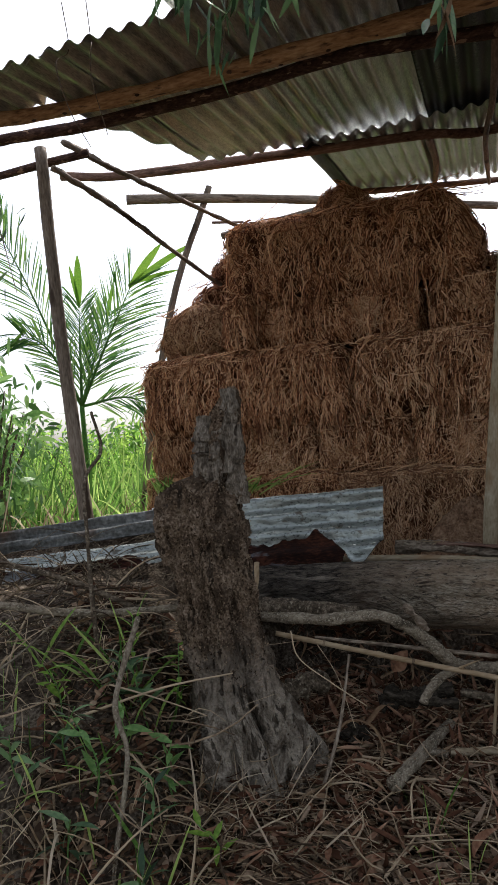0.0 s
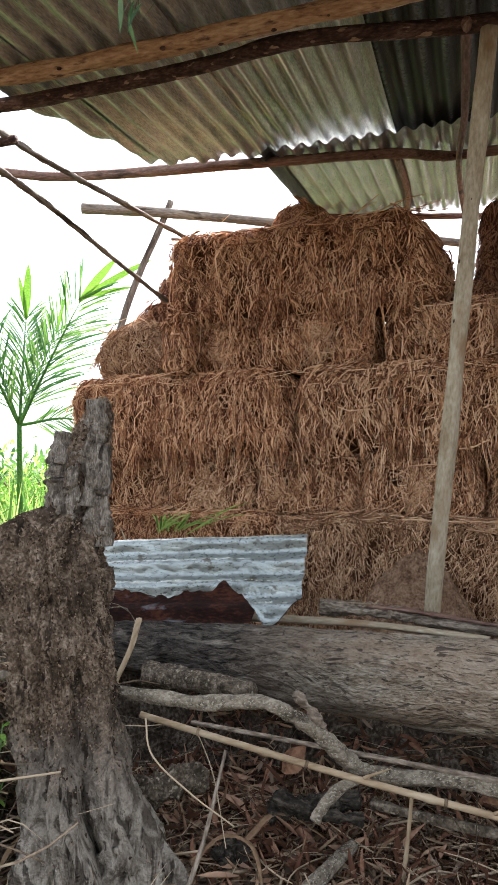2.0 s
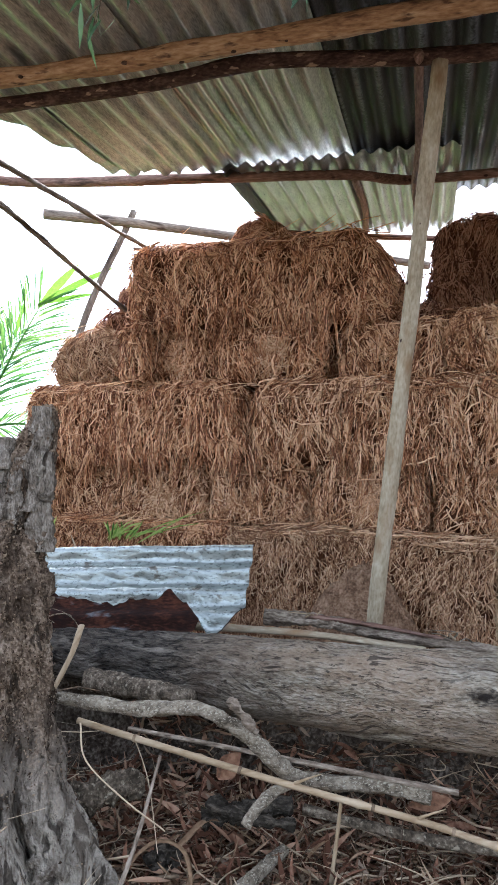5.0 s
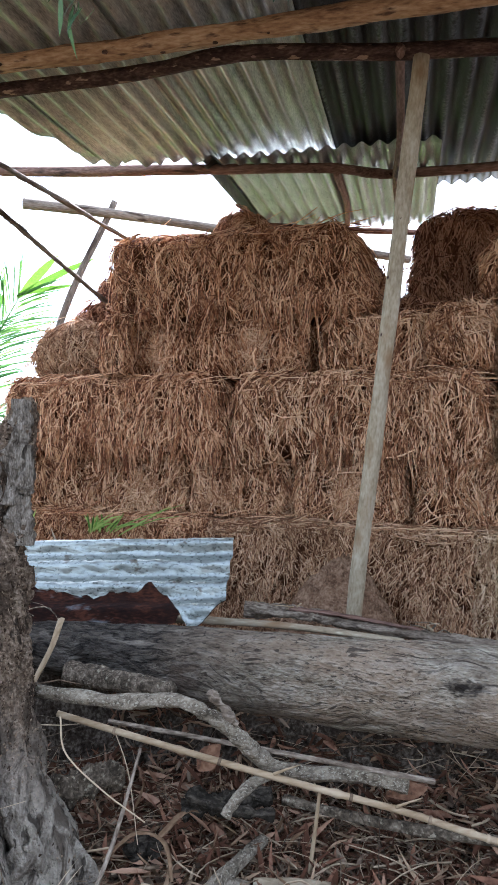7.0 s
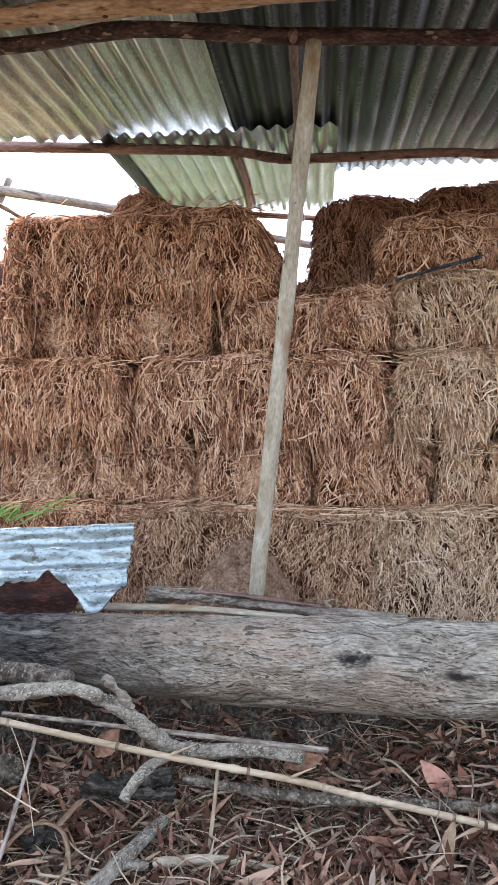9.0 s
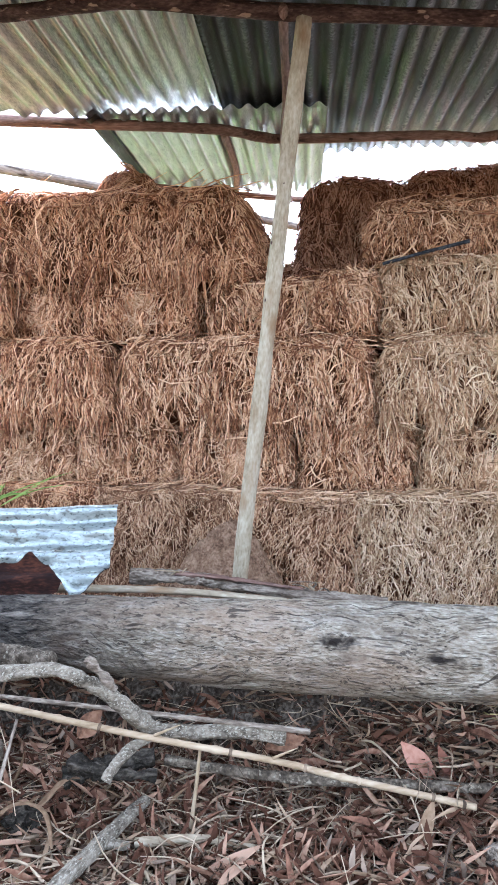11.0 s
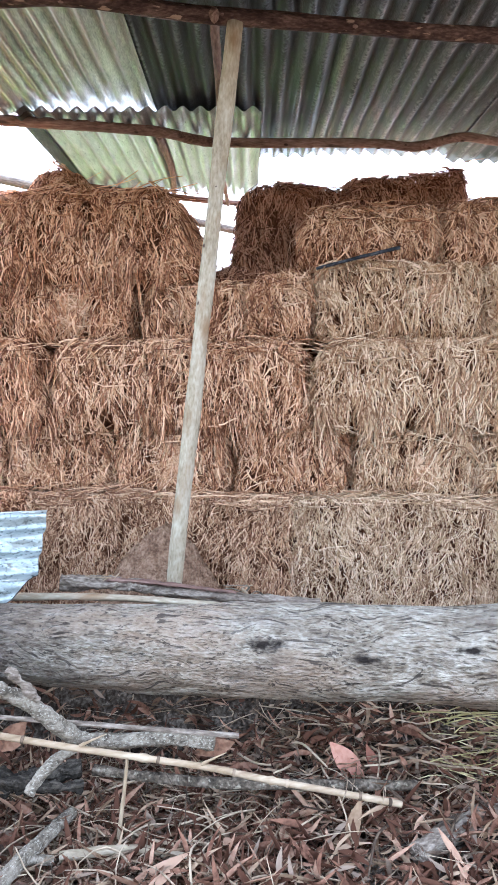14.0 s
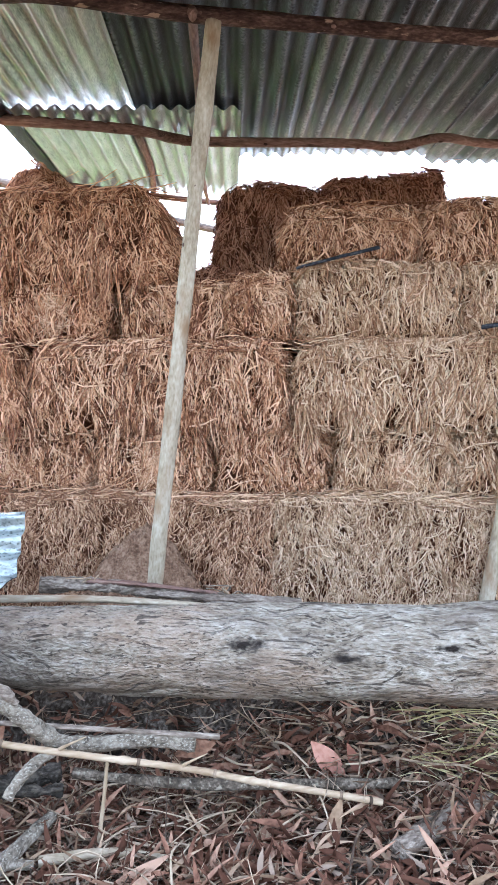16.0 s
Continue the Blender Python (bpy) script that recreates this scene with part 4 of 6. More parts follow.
def build_roof():
    g = "corrugated grey galvanised roof sheet, dull and stained underneath"
    roof_sheet("roof_sheet", -1.35, -0.60, -1.44, -1.08, 0.040, M_TIN, "corrugated grey roof sheet with a torn rear edge", 0.05, 1)
    roof_sheet("roof_sheet", -0.66, -0.08, -1.44, -0.03, 0.046, M_TIN, "corrugated grey roof sheet with a torn rear edge", 0.05, 2, skew=0.14)
    roof_sheet("roof_sheet", -0.82, -0.61, -1.42, -0.80, 0.040, M_TIN, "narrow end of a corrugated sheet cut off at a slant", 0.02, 11, skew=0.72)
    roof_sheet("roof_sheet", -0.16, 0.49, -1.80, 0.10, 0.052, M_TIN, g, 0.01, 3)
    roof_sheet("roof_sheet", 0.45, 1.22, -1.80, 0.70, 0.062, M_TIN_BLACK, "corrugated roof sheet with a dark underside", 0.01, 4)
    roof_sheet("roof_sheet", 1.18, 1.98, -1.79, 0.70, 0.072, M_TIN_DARK, "corrugated roof sheet with a dark underside", 0.01, 5)
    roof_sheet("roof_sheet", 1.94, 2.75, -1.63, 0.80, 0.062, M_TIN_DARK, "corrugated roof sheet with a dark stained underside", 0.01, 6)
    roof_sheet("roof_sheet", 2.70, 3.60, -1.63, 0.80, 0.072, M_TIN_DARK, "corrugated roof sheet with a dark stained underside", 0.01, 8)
    roof_sheet("roof_sheet", -0.12, 0.95, -0.02, 1.35, 0.030, M_TIN_PALE, "pale corrugated roof sheet lapped under the others", 0.01, 7)
    roof_sheet("roof_sheet", -0.13, -0.05, 0.02, 1.05, 0.018, M_TIN_BLACK, "narrow dark strip of roof sheet folded under the edge", 0.02, 9)
    R = "roof poles"
    fp = [roof_pt(-1.5, 1.16), roof_pt(-1.05, 1.06), roof_pt(-0.62, 0.96), roof_pt(0.02, 0.905), roof_pt(0.41, 0.91), roof_pt(0.90, 0.755), roof_pt(1.86, 0.53), roof_pt(2.9, 0.36)]
    ob = pole("front_purlin", fp, 0.023, 0.026, M_POLE_DARK, "dark rough-barked roof pole with peeled patches", "roof pole", R, 90, 14, 0.14)
    knotted(ob, fp, 0.025, [(0.25 + 0.6 * k / 9, 0.9 * math.sin(k * 1.9) + PB) for k in range(10)], M_POLE_RED, 0.0055)
    ep = [roof_pt(-1.45, 1.35), roof_pt(-1.0, 1.255), roof_pt(-0.5, 1.125), roof_pt(0.2, 1.05), roof_pt(0.88, 1.01), roof_pt(1.7, 0.95)]
    ob = pole("eave_pole", ep, 0.026, 0.033, M_POLE_TAN, "thick tan roof pole with small dark knots", "roof pole", R, 110, 16, 0.17)
    knotted(ob, ep, 0.029, [(0.3 + 0.65 * k / 13, -0.4 + 0.8 * math.sin(k * 2.7) + PB) for k in range(14)], M_POLE_DARK, 0.006)
    mp = [(-0.95, 4.00, 2.74), (-0.53, 3.93, 2.70), (0.363, 3.56, 2.625), roof_pt(0.416, -0.203), roof_pt(0.62, -0.33, -0.006), roof_pt(0.764, -0.40), roof_pt(1.44, -0.473), roof_pt(1.67, -0.538), roof_pt(1.87, -0.425), roof_pt(2.16, -0.53), roof_pt(3.0, -0.6)]
    ob = pole("middle_purlin", mp, 0.024, 0.02, M_POLE_RED, "crooked reddish-brown roof pole under the sheets", "roof pole", R, 110, 12, 0.13)
    knotted(ob, mp, 0.022, [(0.3 + 0.5 * k / 8, 0.9 * math.sin(k * 2.3) + PB) for k in range(9)], M_POLE_DARK, 0.007)
    pole("rear_purlin", [roof_pt(-0.3, -1.0), roof_pt(0.28, -1.34), roof_pt(1.0, -1.7)], 0.02, 0.018, M_POLE_RED, "thin reddish roof pole at the rear eave", "roof pole", R)
    pole("rafter", [roof_pt(0.45, -0.26, 0.0), roof_pt(0.40, -0.8, 0.005), roof_pt(0.30, -1.34, 0.01)], 0.020, 0.015, M_POLE_RED, "short reddish rafter between two roof poles", "rafter", R)
    pole("rafter", [roof_pt(0.87, 0.80, -0.01), roof_pt(0.79, 0.1, -0.015), roof_pt(0.70, -0.5, -0.02), roof_pt(0.62, -1.5, -0.02)], 0.016, 0.012, M_POLE_RED, "long thin reddish rafter beside the post", "rafter", R, 60)
    # posts
    pp = [(0.933, 2.675, 0.40), (0.917, 2.626, 0.70), (0.965, 2.478, 1.6), (1.013, 2.334, 2.49)]
    ob = pole("post", pp, 0.0265, 0.0265, M_POST, "peeled pale wooden post with small dark knots", "post", "shed posts", 80, 16, 0.10)
    rng = np.random.default_rng(9)
    knotted(ob, pp, 0.0265, [(f, rng.uniform(-0.9, 0.9) + PA) for i, f in enumerate((0.20, 0.27, 0.31, 0.36, 0.42, 0.47, 0.53, 0.60, 0.64, 0.68, 0.75, 0.79, 0.83, 0.87, 0.90, 0.95))], M_POLE_DARK, 0.0042)
    pole("post", [(2.16, 2.49, 0.40), (2.20, 2.47, 0.65), (2.27, 2.44, 1.1), (2.42, 2.36, 2.5)], 0.030, 0.028, M_POST, "peeled pale wooden post with small knots", "post", "shed posts", 60, 14, 0.05)
    pole("post", [(-0.69, 3.07, 0.40), (-0.713, 3.08, 0.84), (-0.786, 3.10, 1.712), (-0.832, 3.12, 2.526)], 0.034, 0.026, M_POLE_GREY, "grey-brown wooden corner post of the shed", "post", "shed posts", 70, 14, 0.08)
    # bare poles behind, beyond the sheets
    pole("bare_pole", [(-0.714, 3.05, 2.52), (-0.538, 3.3, 2.49), (-0.301, 3.6, 2.457), (0.078, 4.05, 2.399)], 0.014, 0.011, M_POLE_GREY, "thin crooked grey pole running back from the corner post", "pole", "bare poles", 110, 10, 0.36)
    pole("bare_pole", [(-0.777, 3.1, 2.429), (-0.564, 3.4, 2.345), (-0.33, 3.75, 2.222), (-0.05, 4.06, 2.06)], 0.014, 0.011, M_POLE_GREY, "thin crooked grey pole sloping down behind the bales", "pole", "bare poles", 110, 10, 0.36)
    pole("bare_pole", [(-0.702, 4.85, 2.888), (-0.16, 4.85, 2.87), (0.54, 4.85, 2.82), (1.9, 4.9, 2.72)], 0.034, 0.028, M_POLE_GREY, "grey horizontal pole of the rear frame", "pole", "bare poles", 50, 12, 0.08)
    pole("bare_pole", [(-0.80, 4.86, 0.41), (-0.455, 4.87, 2.065), (-0.125, 4.88, 2.96)], 0.026, 0.021, M_POLE_GREY, "leaning grey rear post of the shed", "pole", "bare poles", 50, 12, 0.08)
    pole("bare_pole", [(-0.12, 4.86, 2.70), (0.10, 4.86, 2.69)], 0.010, 0.008, M_POLE_RED, "thin reddish stick tied across the rear frame", "pole", "bare poles", 20, 8, 0.1)
    pole("bare_pole", [(-0.06, 4.92, 2.62), (0.80, 4.90, 2.80)], 0.024, 0.022, M_POLE_GREY, "short grey pole end behind the bales", "pole", "bare poles", 20, 10, 0.1)
    pole("bare_pole", [(-0.62, 3.13, 2.50), (-1.2, 3.3, 2.46)], 0.02, 0.016, M_POLE_DARK, "short dark pole end at the corner post", "pole", "bare poles", 20, 10, 0.15)


build_roof()

# ---- fallen log, stump and tin ----
LOG_A, LOG_B = Vector((-0.10, 2.46, 0.640)), Vector((1.85, 0.94, 0.795))


def build_log():
    pts = [LOG_A, LOG_A.lerp(LOG_B, 0.3), LOG_A.lerp(LOG_B, 0.62), LOG_B]
    m = axis_frame(pts)
    inv = m.inverted()
    me = tube_mesh("fallen_log", [inv @ p for p in pts], lambda f: 0.078 + 0.026 * min(1, f * 2.6) - 0.012 * f, 260, 72, 0.085, 7.0, 2.2, groove=0.08, knots=((0.545, 3.5, -0.12, 0.012), (0.67, 3.9, -0.07, 0.012), (0.755, 1.6, 0.14, 0.03), (0.2, 4.5, 0.18, 0.05)))
    spotted(M_LOG, [(inv @ Vector(p), la, wd) for p, la, wd in (((0.857, 1.605, 0.755), 0.034, 0.015), ((1.011, 1.469, 0.745), 0.036, 0.010), ((1.169, 1.362, 0.779), 0.026, 0.007))], (0.026, 0.020, 0.015))
    me.materials.append(M_LOG)
    ob = new("fallen_log", me)
    ob.matrix_world = m
    tagged(ob, "thick weathered grey log with a charred end", "log")
    pole("small_log", [(0.035, 2.21, 0.618), (0.15, 2.10, 0.634), (0.30, 1.99, 0.638)], 0.032, 0.022, M_BARK_DARK, "short split log wedged under the large one", "log", "", 70, 24, 0.16)


def build_stump():
    # height, left and right edge, middle in depth, half depth
    rows = [(0.10, -0.19, 0.20, 1.76, 0.20), (0.22, -0.15, 0.155, 1.755, 0.165), (0.30, -0.148, 0.150, 1.752, 0.150), (0.38, -0.152, 0.128, 1.750, 0.142), (0.46, -0.155, 0.100, 1.748, 0.136), (0.53, -0.160, 0.056, 1.748, 0.130), (0.585, -0.166, 0.046, 1.750, 0.120), (0.615, -0.180, 0.036, 1.758, 0.100), (0.65, -0.188, 0.022, 1.765, 0.086), (0.72, -0.182, 0.010, 1.766, 0.084), (0.80, -0.188, 0.0, 1.767, 0.086), (0.88, -0.210, -0.008, 1.768, 0.086), (0.95, -0.226, -0.018, 1.768, 0.084), (1.00, -0.232, -0.026, 1.770, 0.080), (1.035, -0.222, -0.027, 1.772, 0.074), (1.055, -0.185, -0.027, 1.776, 0.064), (1.07, -0.136, -0.026, 1.78, 0.052), (1.10, -0.126, -0.020, 1.78, 0.046), (1.16, -0.124, -0.012, 1.78, 0.042), (1.195, -0.108, -0.008, 1.78, 0.038), (1.24, -0.078, -0.004, 1.778, 0.034), (1.262, -0.062, -0.004, 1.775, 0.028), (1.285, -0.045, -0.008, 1.772, 0.018), (1.295, -0.034, -0.016, 1.77, 0.008)]
    rows = [(z, (l + q) / 2, y, (q - l) / 2 * 0.95, d * 0.95) for z, l, q, y, d in rows]
    zs = [r[0] for r in rows]
    rings, sides = 280, 150
    verts = []
    for i in range(rings):
        z = zs[0] + (zs[-1] - zs[0]) * i / (rings - 1)
        for k in range(sides):
            a = 2 * math.pi * k / sides
            ca, sa = math.cos(a), math.sin(a)
            # the ledge where crumbling wood meets sound wood runs up and down round the stump
            zz = z + 0.045 * noise.noise(Vector((ca * 1.7, sa * 1.7, 3.3))) * math.exp(-((z - 0.62) / 0.12) ** 2)
            cx, cy, rx, ry = [float(np.interp(zz, zs, [r[k_] for r in rows])) for k_ in (1, 2, 3, 4)]
            flare = max(0.0, 1 - (z - 0.12) / 0.5)
            w = 1 + flare * 0.16 * math.cos(a * 4 + 0.8) + (0.20 if z < 0.95 else 0.09) * noise.noise(Vector((ca * 2.6, sa * 2.6, z * 2.4)))
            low = 1 / (1 + math.exp((z - 0.60) * 22))
            rid = 1 - abs(noise.noise(Vector((ca * 5.5, sa * 5.5, z * 2.2 + 7)))) * 2
            fib = 1 - abs(noise.noise(Vector((ca * 13, sa * 13, z * 4.0 + 2)))) * 2
            w += 0.12 * (rid - 0.45) + low * 0.03 * fib
            w += (1 - low) * (0.27 * noise.noise(Vector((ca * 6, sa * 6, z * 13))) + 0.11 * noise.noise(Vector((ca * 14, sa * 14, z * 34))) + 0.05 * noise.noise(Vector((ca * 30, sa * 30, z * 80))))
            w += low * (0.20 * noise.noise(Vector((ca * 5, sa * 5, z * 7))) + 0.09 * noise.noise(Vector((ca * 11, sa * 11, z * 22))) + 0.06 * noise.noise(Vector((ca * 24, sa * 24, z * 40))))
            if z > 0.95:
                w += 0.14 * noise.noise(Vector((ca * 4, sa * 4, z * 9 + 3)))
            pt = Vector((cx + rx * ca, cy + ry * sa, z))
            w -= (1 - low) * 0.34 * max(0.0, 0.42 - noise.voronoi(pt * 62)[0][0])
            crack = noise.noise(Vector((ca * 3.2, sa * 3.2, z * 3.0 + 0.4 * noise.noise(pt * 20))))
            w -= low * 0.13 * math.exp(-(crack / 0.07) ** 2)
            w += low * 0.10 * (noise.voronoi(Vector((pt.x * 28, pt.y * 28, pt.z * 11)))[0][0] - 0.4)
            line = 5.12 + 0.10 * math.sin(z * 23)
            hole = math.exp(-((a - line) / 0.10) ** 2) * math.exp(-((z - 0.46) / 0.12) ** 4)
            w -= 0.55 * hole
            w -= 0.22 * math.exp(-((a - 4.1) / 0.30) ** 2 - ((z - 0.62) / 0.05) ** 2)
            w += 0.10 * low * math.exp(-((a - 4.75) / 0.16) ** 2)
            verts.append((cx + rx * w * ca, cy + ry * w * sa, z + 0.012 * noise.noise(Vector((ca * 6, sa * 6, z * 6)))))
    quads = [(i * sides + k, i * sides + (k + 1) % sides, (i + 1) * sides + (k + 1) % sides, (i + 1) * sides + k) for i in range(rings - 1) for k in range(sides)]
    c = len(verts)
    verts.append((-0.025, 1.77, 1.298))
    quads += [(c, (rings - 1) * sides + k, (rings - 1) * sides + k + 1, (rings - 1) * sides + (k + 2) % sides) for k in range(0, sides, 2)]
    top = thing("tree_stump", Matrix(), "tall rotting tree stump with crumbling grey-brown wood", "tree stump")
    part("trunk", fast_mesh("trunk", verts, quads), M_STUMP, top)
    # crumbs of rotten wood clinging to the upper part, flakes on the lower
    rng = np.random.default_rng(44)
    pts = np.array([tuple(v) for v in verts[:rings * sides]])
    mid = np.repeat(pts.reshape(rings, sides, 3).mean(1), sides, 0)
    pick = rng.integers(0, len(pts), 27000)
    z = pts[pick, 2]
    pick = pick[rng.random(len(pick)) < np.clip((z - 0.50) / 0.16, 0.10, 1.0) * np.where(z > 1.06, 0.45, 1.0)]
    p, o = pts[pick], pts[pick] - mid[pick]
    o[:, 2] = 0
    o /= np.linalg.norm(o, axis=1, keepdims=True) + 1e-9
    t = np.stack([-o[:, 1], o[:, 0], np.zeros(len(o))], -1)
    n = len(p)
    sz = np.clip(rng.lognormal(-6.25, 0.40, n), 0.001, 0.0045)[:, None]
    g = rng.uniform(0, 6.283, n)[:, None]
    e = t * np.cos(g) + np.array([0, 0, 1.0]) * np.sin(g)
    f = np.cross(o, e)
    c = p + o * rng.uniform(-0.004, 0.004, n)[:, None]
    v = np.stack([c + e * sz * rng.uniform(0.7, 1.7, (n, 1)), c - e * sz * rng.uniform(0.7, 1.7, (n, 1)), c + f * sz * rng.uniform(0.4, 0.9, (n, 1)), c - f * sz * rng.uniform(0.4, 0.9, (n, 1)), c + o * sz * rng.uniform(0.4, 1.1, (n, 1)), c - o * sz * 0.5], 1)
    oct_ = np.array([(0, 2, 4), (2, 1, 4), (1, 3, 4), (3, 0, 4), (2, 0, 5), (1, 2, 5), (3, 1, 5), (0, 3, 5)])
    tagged(part("crumb", fast_mesh("crumb", v.reshape(-1, 3), (oct_[None] + (np.arange(n) * 6)[:, None, None]).reshape(-1, 3), False), M_CRUMB, top, "crumbling flecks of rotten wood"), kind="stuff")
    for pts, r0, tip in (([(-0.045, 1.765, 1.08), (-0.038, 1.76, 1.20), (-0.030, 1.762, 1.292)], 0.036, 0.50), ([(-0.095, 1.765, 1.05), (-0.104, 1.76, 1.14), (-0.098, 1.762, 1.226)], 0.036, 0.45), ([(-0.085, 1.75, 1.04), (-0.078, 1.745, 1.12), (-0.070, 1.75, 1.185)], 0.026, 0.6), ([(-0.028, 1.755, 1.0), (-0.022, 1.75, 1.10), (-0.018, 1.755, 1.20)], 0.028, 0.5), ([(-0.205, 1.735, 0.86), (-0.222, 1.73, 0.95), (-0.224, 1.735, 1.03)], 0.026, 0.7), ([(0.02, 1.66, 0.30), (0.035, 1.67, 0.45), (0.022, 1.69, 0.60)], 0.045, 0.55), ([(-0.10, 1.63, 0.24), (-0.105, 1.635, 0.42), (-0.095, 1.665, 0.585)], 0.052, 0.5), ([(0.085, 1.70, 0.22), (0.07, 1.70, 0.36), (0.04, 1.72, 0.50)], 0.050, 0.5)):
        part("splinter", tube_mesh("splinter", pts, lambda f: r0 * (1 - tip * f), 60, 28, 0.34, 5.0, pts[0][0] * 31, groove=0.22), M_SPLINTER if pts[0][2] > 0.98 else M_STUMP, top)


def tin_sheet(name, p_left, p_right, lean, width, material, label, waves=5, rag=0.02, seed=0, rust=True, amp=0.010):
    """A corrugated sheet with its ribs along p_left to p_right (its top edge), leaning; the lower edge is rusted and torn."""
    top = thing(name, Matrix(), label, "metal sheet")
    pl, pr = Vector(p_left), Vector(p_right)
    ax = (pr - pl)
    long = ax.length
    ax.normalize()
    front = ax.cross(Vector((0, 0, 1))).normalized()
    down = (front * math.sin(lean) - Vector((0, 0, 1)) * math.cos(lean)).normalized()
    out = down.cross(ax).normalized()
    if out.dot(front) < 0:
        out = -out
    na, nb = 90, 60
    split = 0.60

    def point(i, t):
        f = i / na
        b = t * width
        s = amp * math.sin(2 * math.pi * waves * t + 0.6) + 0.006 * noise.noise(Vector((f * 6, t * 6, seed))) + 0.003 * noise.noise(Vector((f * 25, t * 20, seed)))
        return pl + ax * (f * long) + down * b + out * s

    def torn(i, base, sc):
        f = i / na
        return base + sc * noise.noise(Vector((f * 5 + seed, 1, 0))) + sc * 0.5 * noise.noise(Vector((f * 17 + seed, 5, 0))) + sc * 0.4 * noise.noise(Vector((f * 47 + seed, 9, 0)))

    def patch(nm, lo, hi, material_, lift, lab):
        verts, quads = [], []
        for lay in (0.0, -0.0014):
            for i in range(na + 1):
                l0, h0 = lo(i), hi(i)
                for j in range(nb + 1):
                    verts.append(point(i, l0 + (h0 - l0) * j / nb) + out * (lift + lay))
        m = (na + 1) * (nb + 1)
        for i in range(na):
            for j in range(nb):
                q = (i * (nb + 1) + j, (i + 1) * (nb + 1) + j, (i + 1) * (nb + 1) + j + 1, i * (nb + 1) + j + 1)
                quads += [q, tuple(m + x for x in reversed(q))]
        part(nm, fast_mesh(nm, verts, quads), material_, top, lab)
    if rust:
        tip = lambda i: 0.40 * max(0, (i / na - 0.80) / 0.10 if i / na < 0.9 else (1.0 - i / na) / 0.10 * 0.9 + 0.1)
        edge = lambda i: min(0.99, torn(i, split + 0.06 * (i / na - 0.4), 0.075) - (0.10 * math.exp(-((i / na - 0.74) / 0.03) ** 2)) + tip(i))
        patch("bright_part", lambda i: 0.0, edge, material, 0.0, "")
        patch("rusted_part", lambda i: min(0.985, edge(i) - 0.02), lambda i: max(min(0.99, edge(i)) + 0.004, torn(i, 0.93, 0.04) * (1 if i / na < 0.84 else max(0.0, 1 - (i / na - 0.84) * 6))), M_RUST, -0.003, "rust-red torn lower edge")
    else:
        patch("sheet", lambda i: 0.0, lambda i: torn(i, 0.94, rag), material, 0.0, "")
    return top


build_log()
build_stump()
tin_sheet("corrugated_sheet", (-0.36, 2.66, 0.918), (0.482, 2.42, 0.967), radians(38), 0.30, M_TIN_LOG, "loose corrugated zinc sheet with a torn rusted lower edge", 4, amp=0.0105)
tin_sheet("corrugated_sheet", (-1.25, 2.60, 0.835), (-0.30, 2.56, 0.925), radians(50), 0.115, M_TIN_OLD, "old grey corrugated sheet lying beside the log", 2, rust=False, seed=4, amp=0.013)
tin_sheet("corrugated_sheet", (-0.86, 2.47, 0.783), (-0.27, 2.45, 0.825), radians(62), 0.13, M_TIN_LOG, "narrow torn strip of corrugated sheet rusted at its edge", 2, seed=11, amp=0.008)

# ---- earth mound ----
def build_mound():
    c = Vector((0.962, 2.915, 0.42))
    verts, quads = [], []
    n, k = 64, 130
    for i in range(n + 1):
        f = i / n
        for j in range(k):
            a = 2 * math.pi * j / k
            rr = 0.345 * f * (1 + 0.12 * noise.noise(Vector((math.cos(a), math.sin(a), 2))))
            z = 0.475 * (1 - f ** 1.8) * (1 - 0.35 * f * max(0.0, math.cos(a + 0.4))) + 0.035 * noise.noise(Vector((math.cos(a) * f * 5, math.sin(a) * f * 5, 4))) + 0.016 * noise.noise(Vector((math.cos(a) * f * 17, math.sin(a) * f * 17, 9))) + 0.012 * noise.noise(Vector((math.cos(a) * f * 45, math.sin(a) * f * 45, 2)))
            verts.append((c.x + rr * math.cos(a), c.y + rr * 0.7 * math.sin(a), c.z + z - 0.03))
    quads = [(i * k + j, i * k + (j + 1) % k, (i + 1) * k + (j + 1) % k, (i + 1) * k + j) for i in range(n) for j in range(k)]
    ob = part("earth_mound", fast_mesh("earth_mound", verts, quads), M_MOUND)
    tagged(ob, "rounded heap of reddish-brown earth against the bales", "earth mound")


build_mound()

# ---- leaves, twigs and sticks on the bank ----
def leaf_arrays(length, width, curl, twist, cup, k=9, sickle=0.0):
    """One long pointed leaf, its stalk at the origin, running along x; curl lifts the tip, cup folds it along the rib."""
    s = np.linspace(0, 1, k)
    w = width * np.sin(np.pi * np.clip(s, 0.03, 0.985)) ** 0.8 * (1.1 - 0.35 * s)
    x = length * (s - 0.10 * abs(curl) * s * s)
    z = curl * length * s * s
    y0 = 0.04 * length * twist * np.sin(s * 3.0) + sickle * length * s * s
    v = np.zeros((k, 3, 3))
    for j, g in enumerate((-1, 0, 1)):
        t = twist * s
        v[:, j, 0] = x
        v[:, j, 1] = y0 + g * 0.5 * w * np.cos(t)
        v[:, j, 2] = z + abs(g) * cup * w + g * 0.5 * w * np.sin(t)
    i = np.arange(k - 1)
    f = np.concatenate([np.stack([i * 3 + c, i * 3 + c + 1, i * 3 + c + 4, i * 3 + c + 3], -1) for c in (0, 1)])
    return v.reshape(-1, 3), f


def rot_zyx(yaw, pitch, roll):
    return np.array(Matrix.Rotation(yaw, 3, "Z") @ Matrix.Rotation(pitch, 3, "Y") @ Matrix.Rotation(roll, 3, "X"))


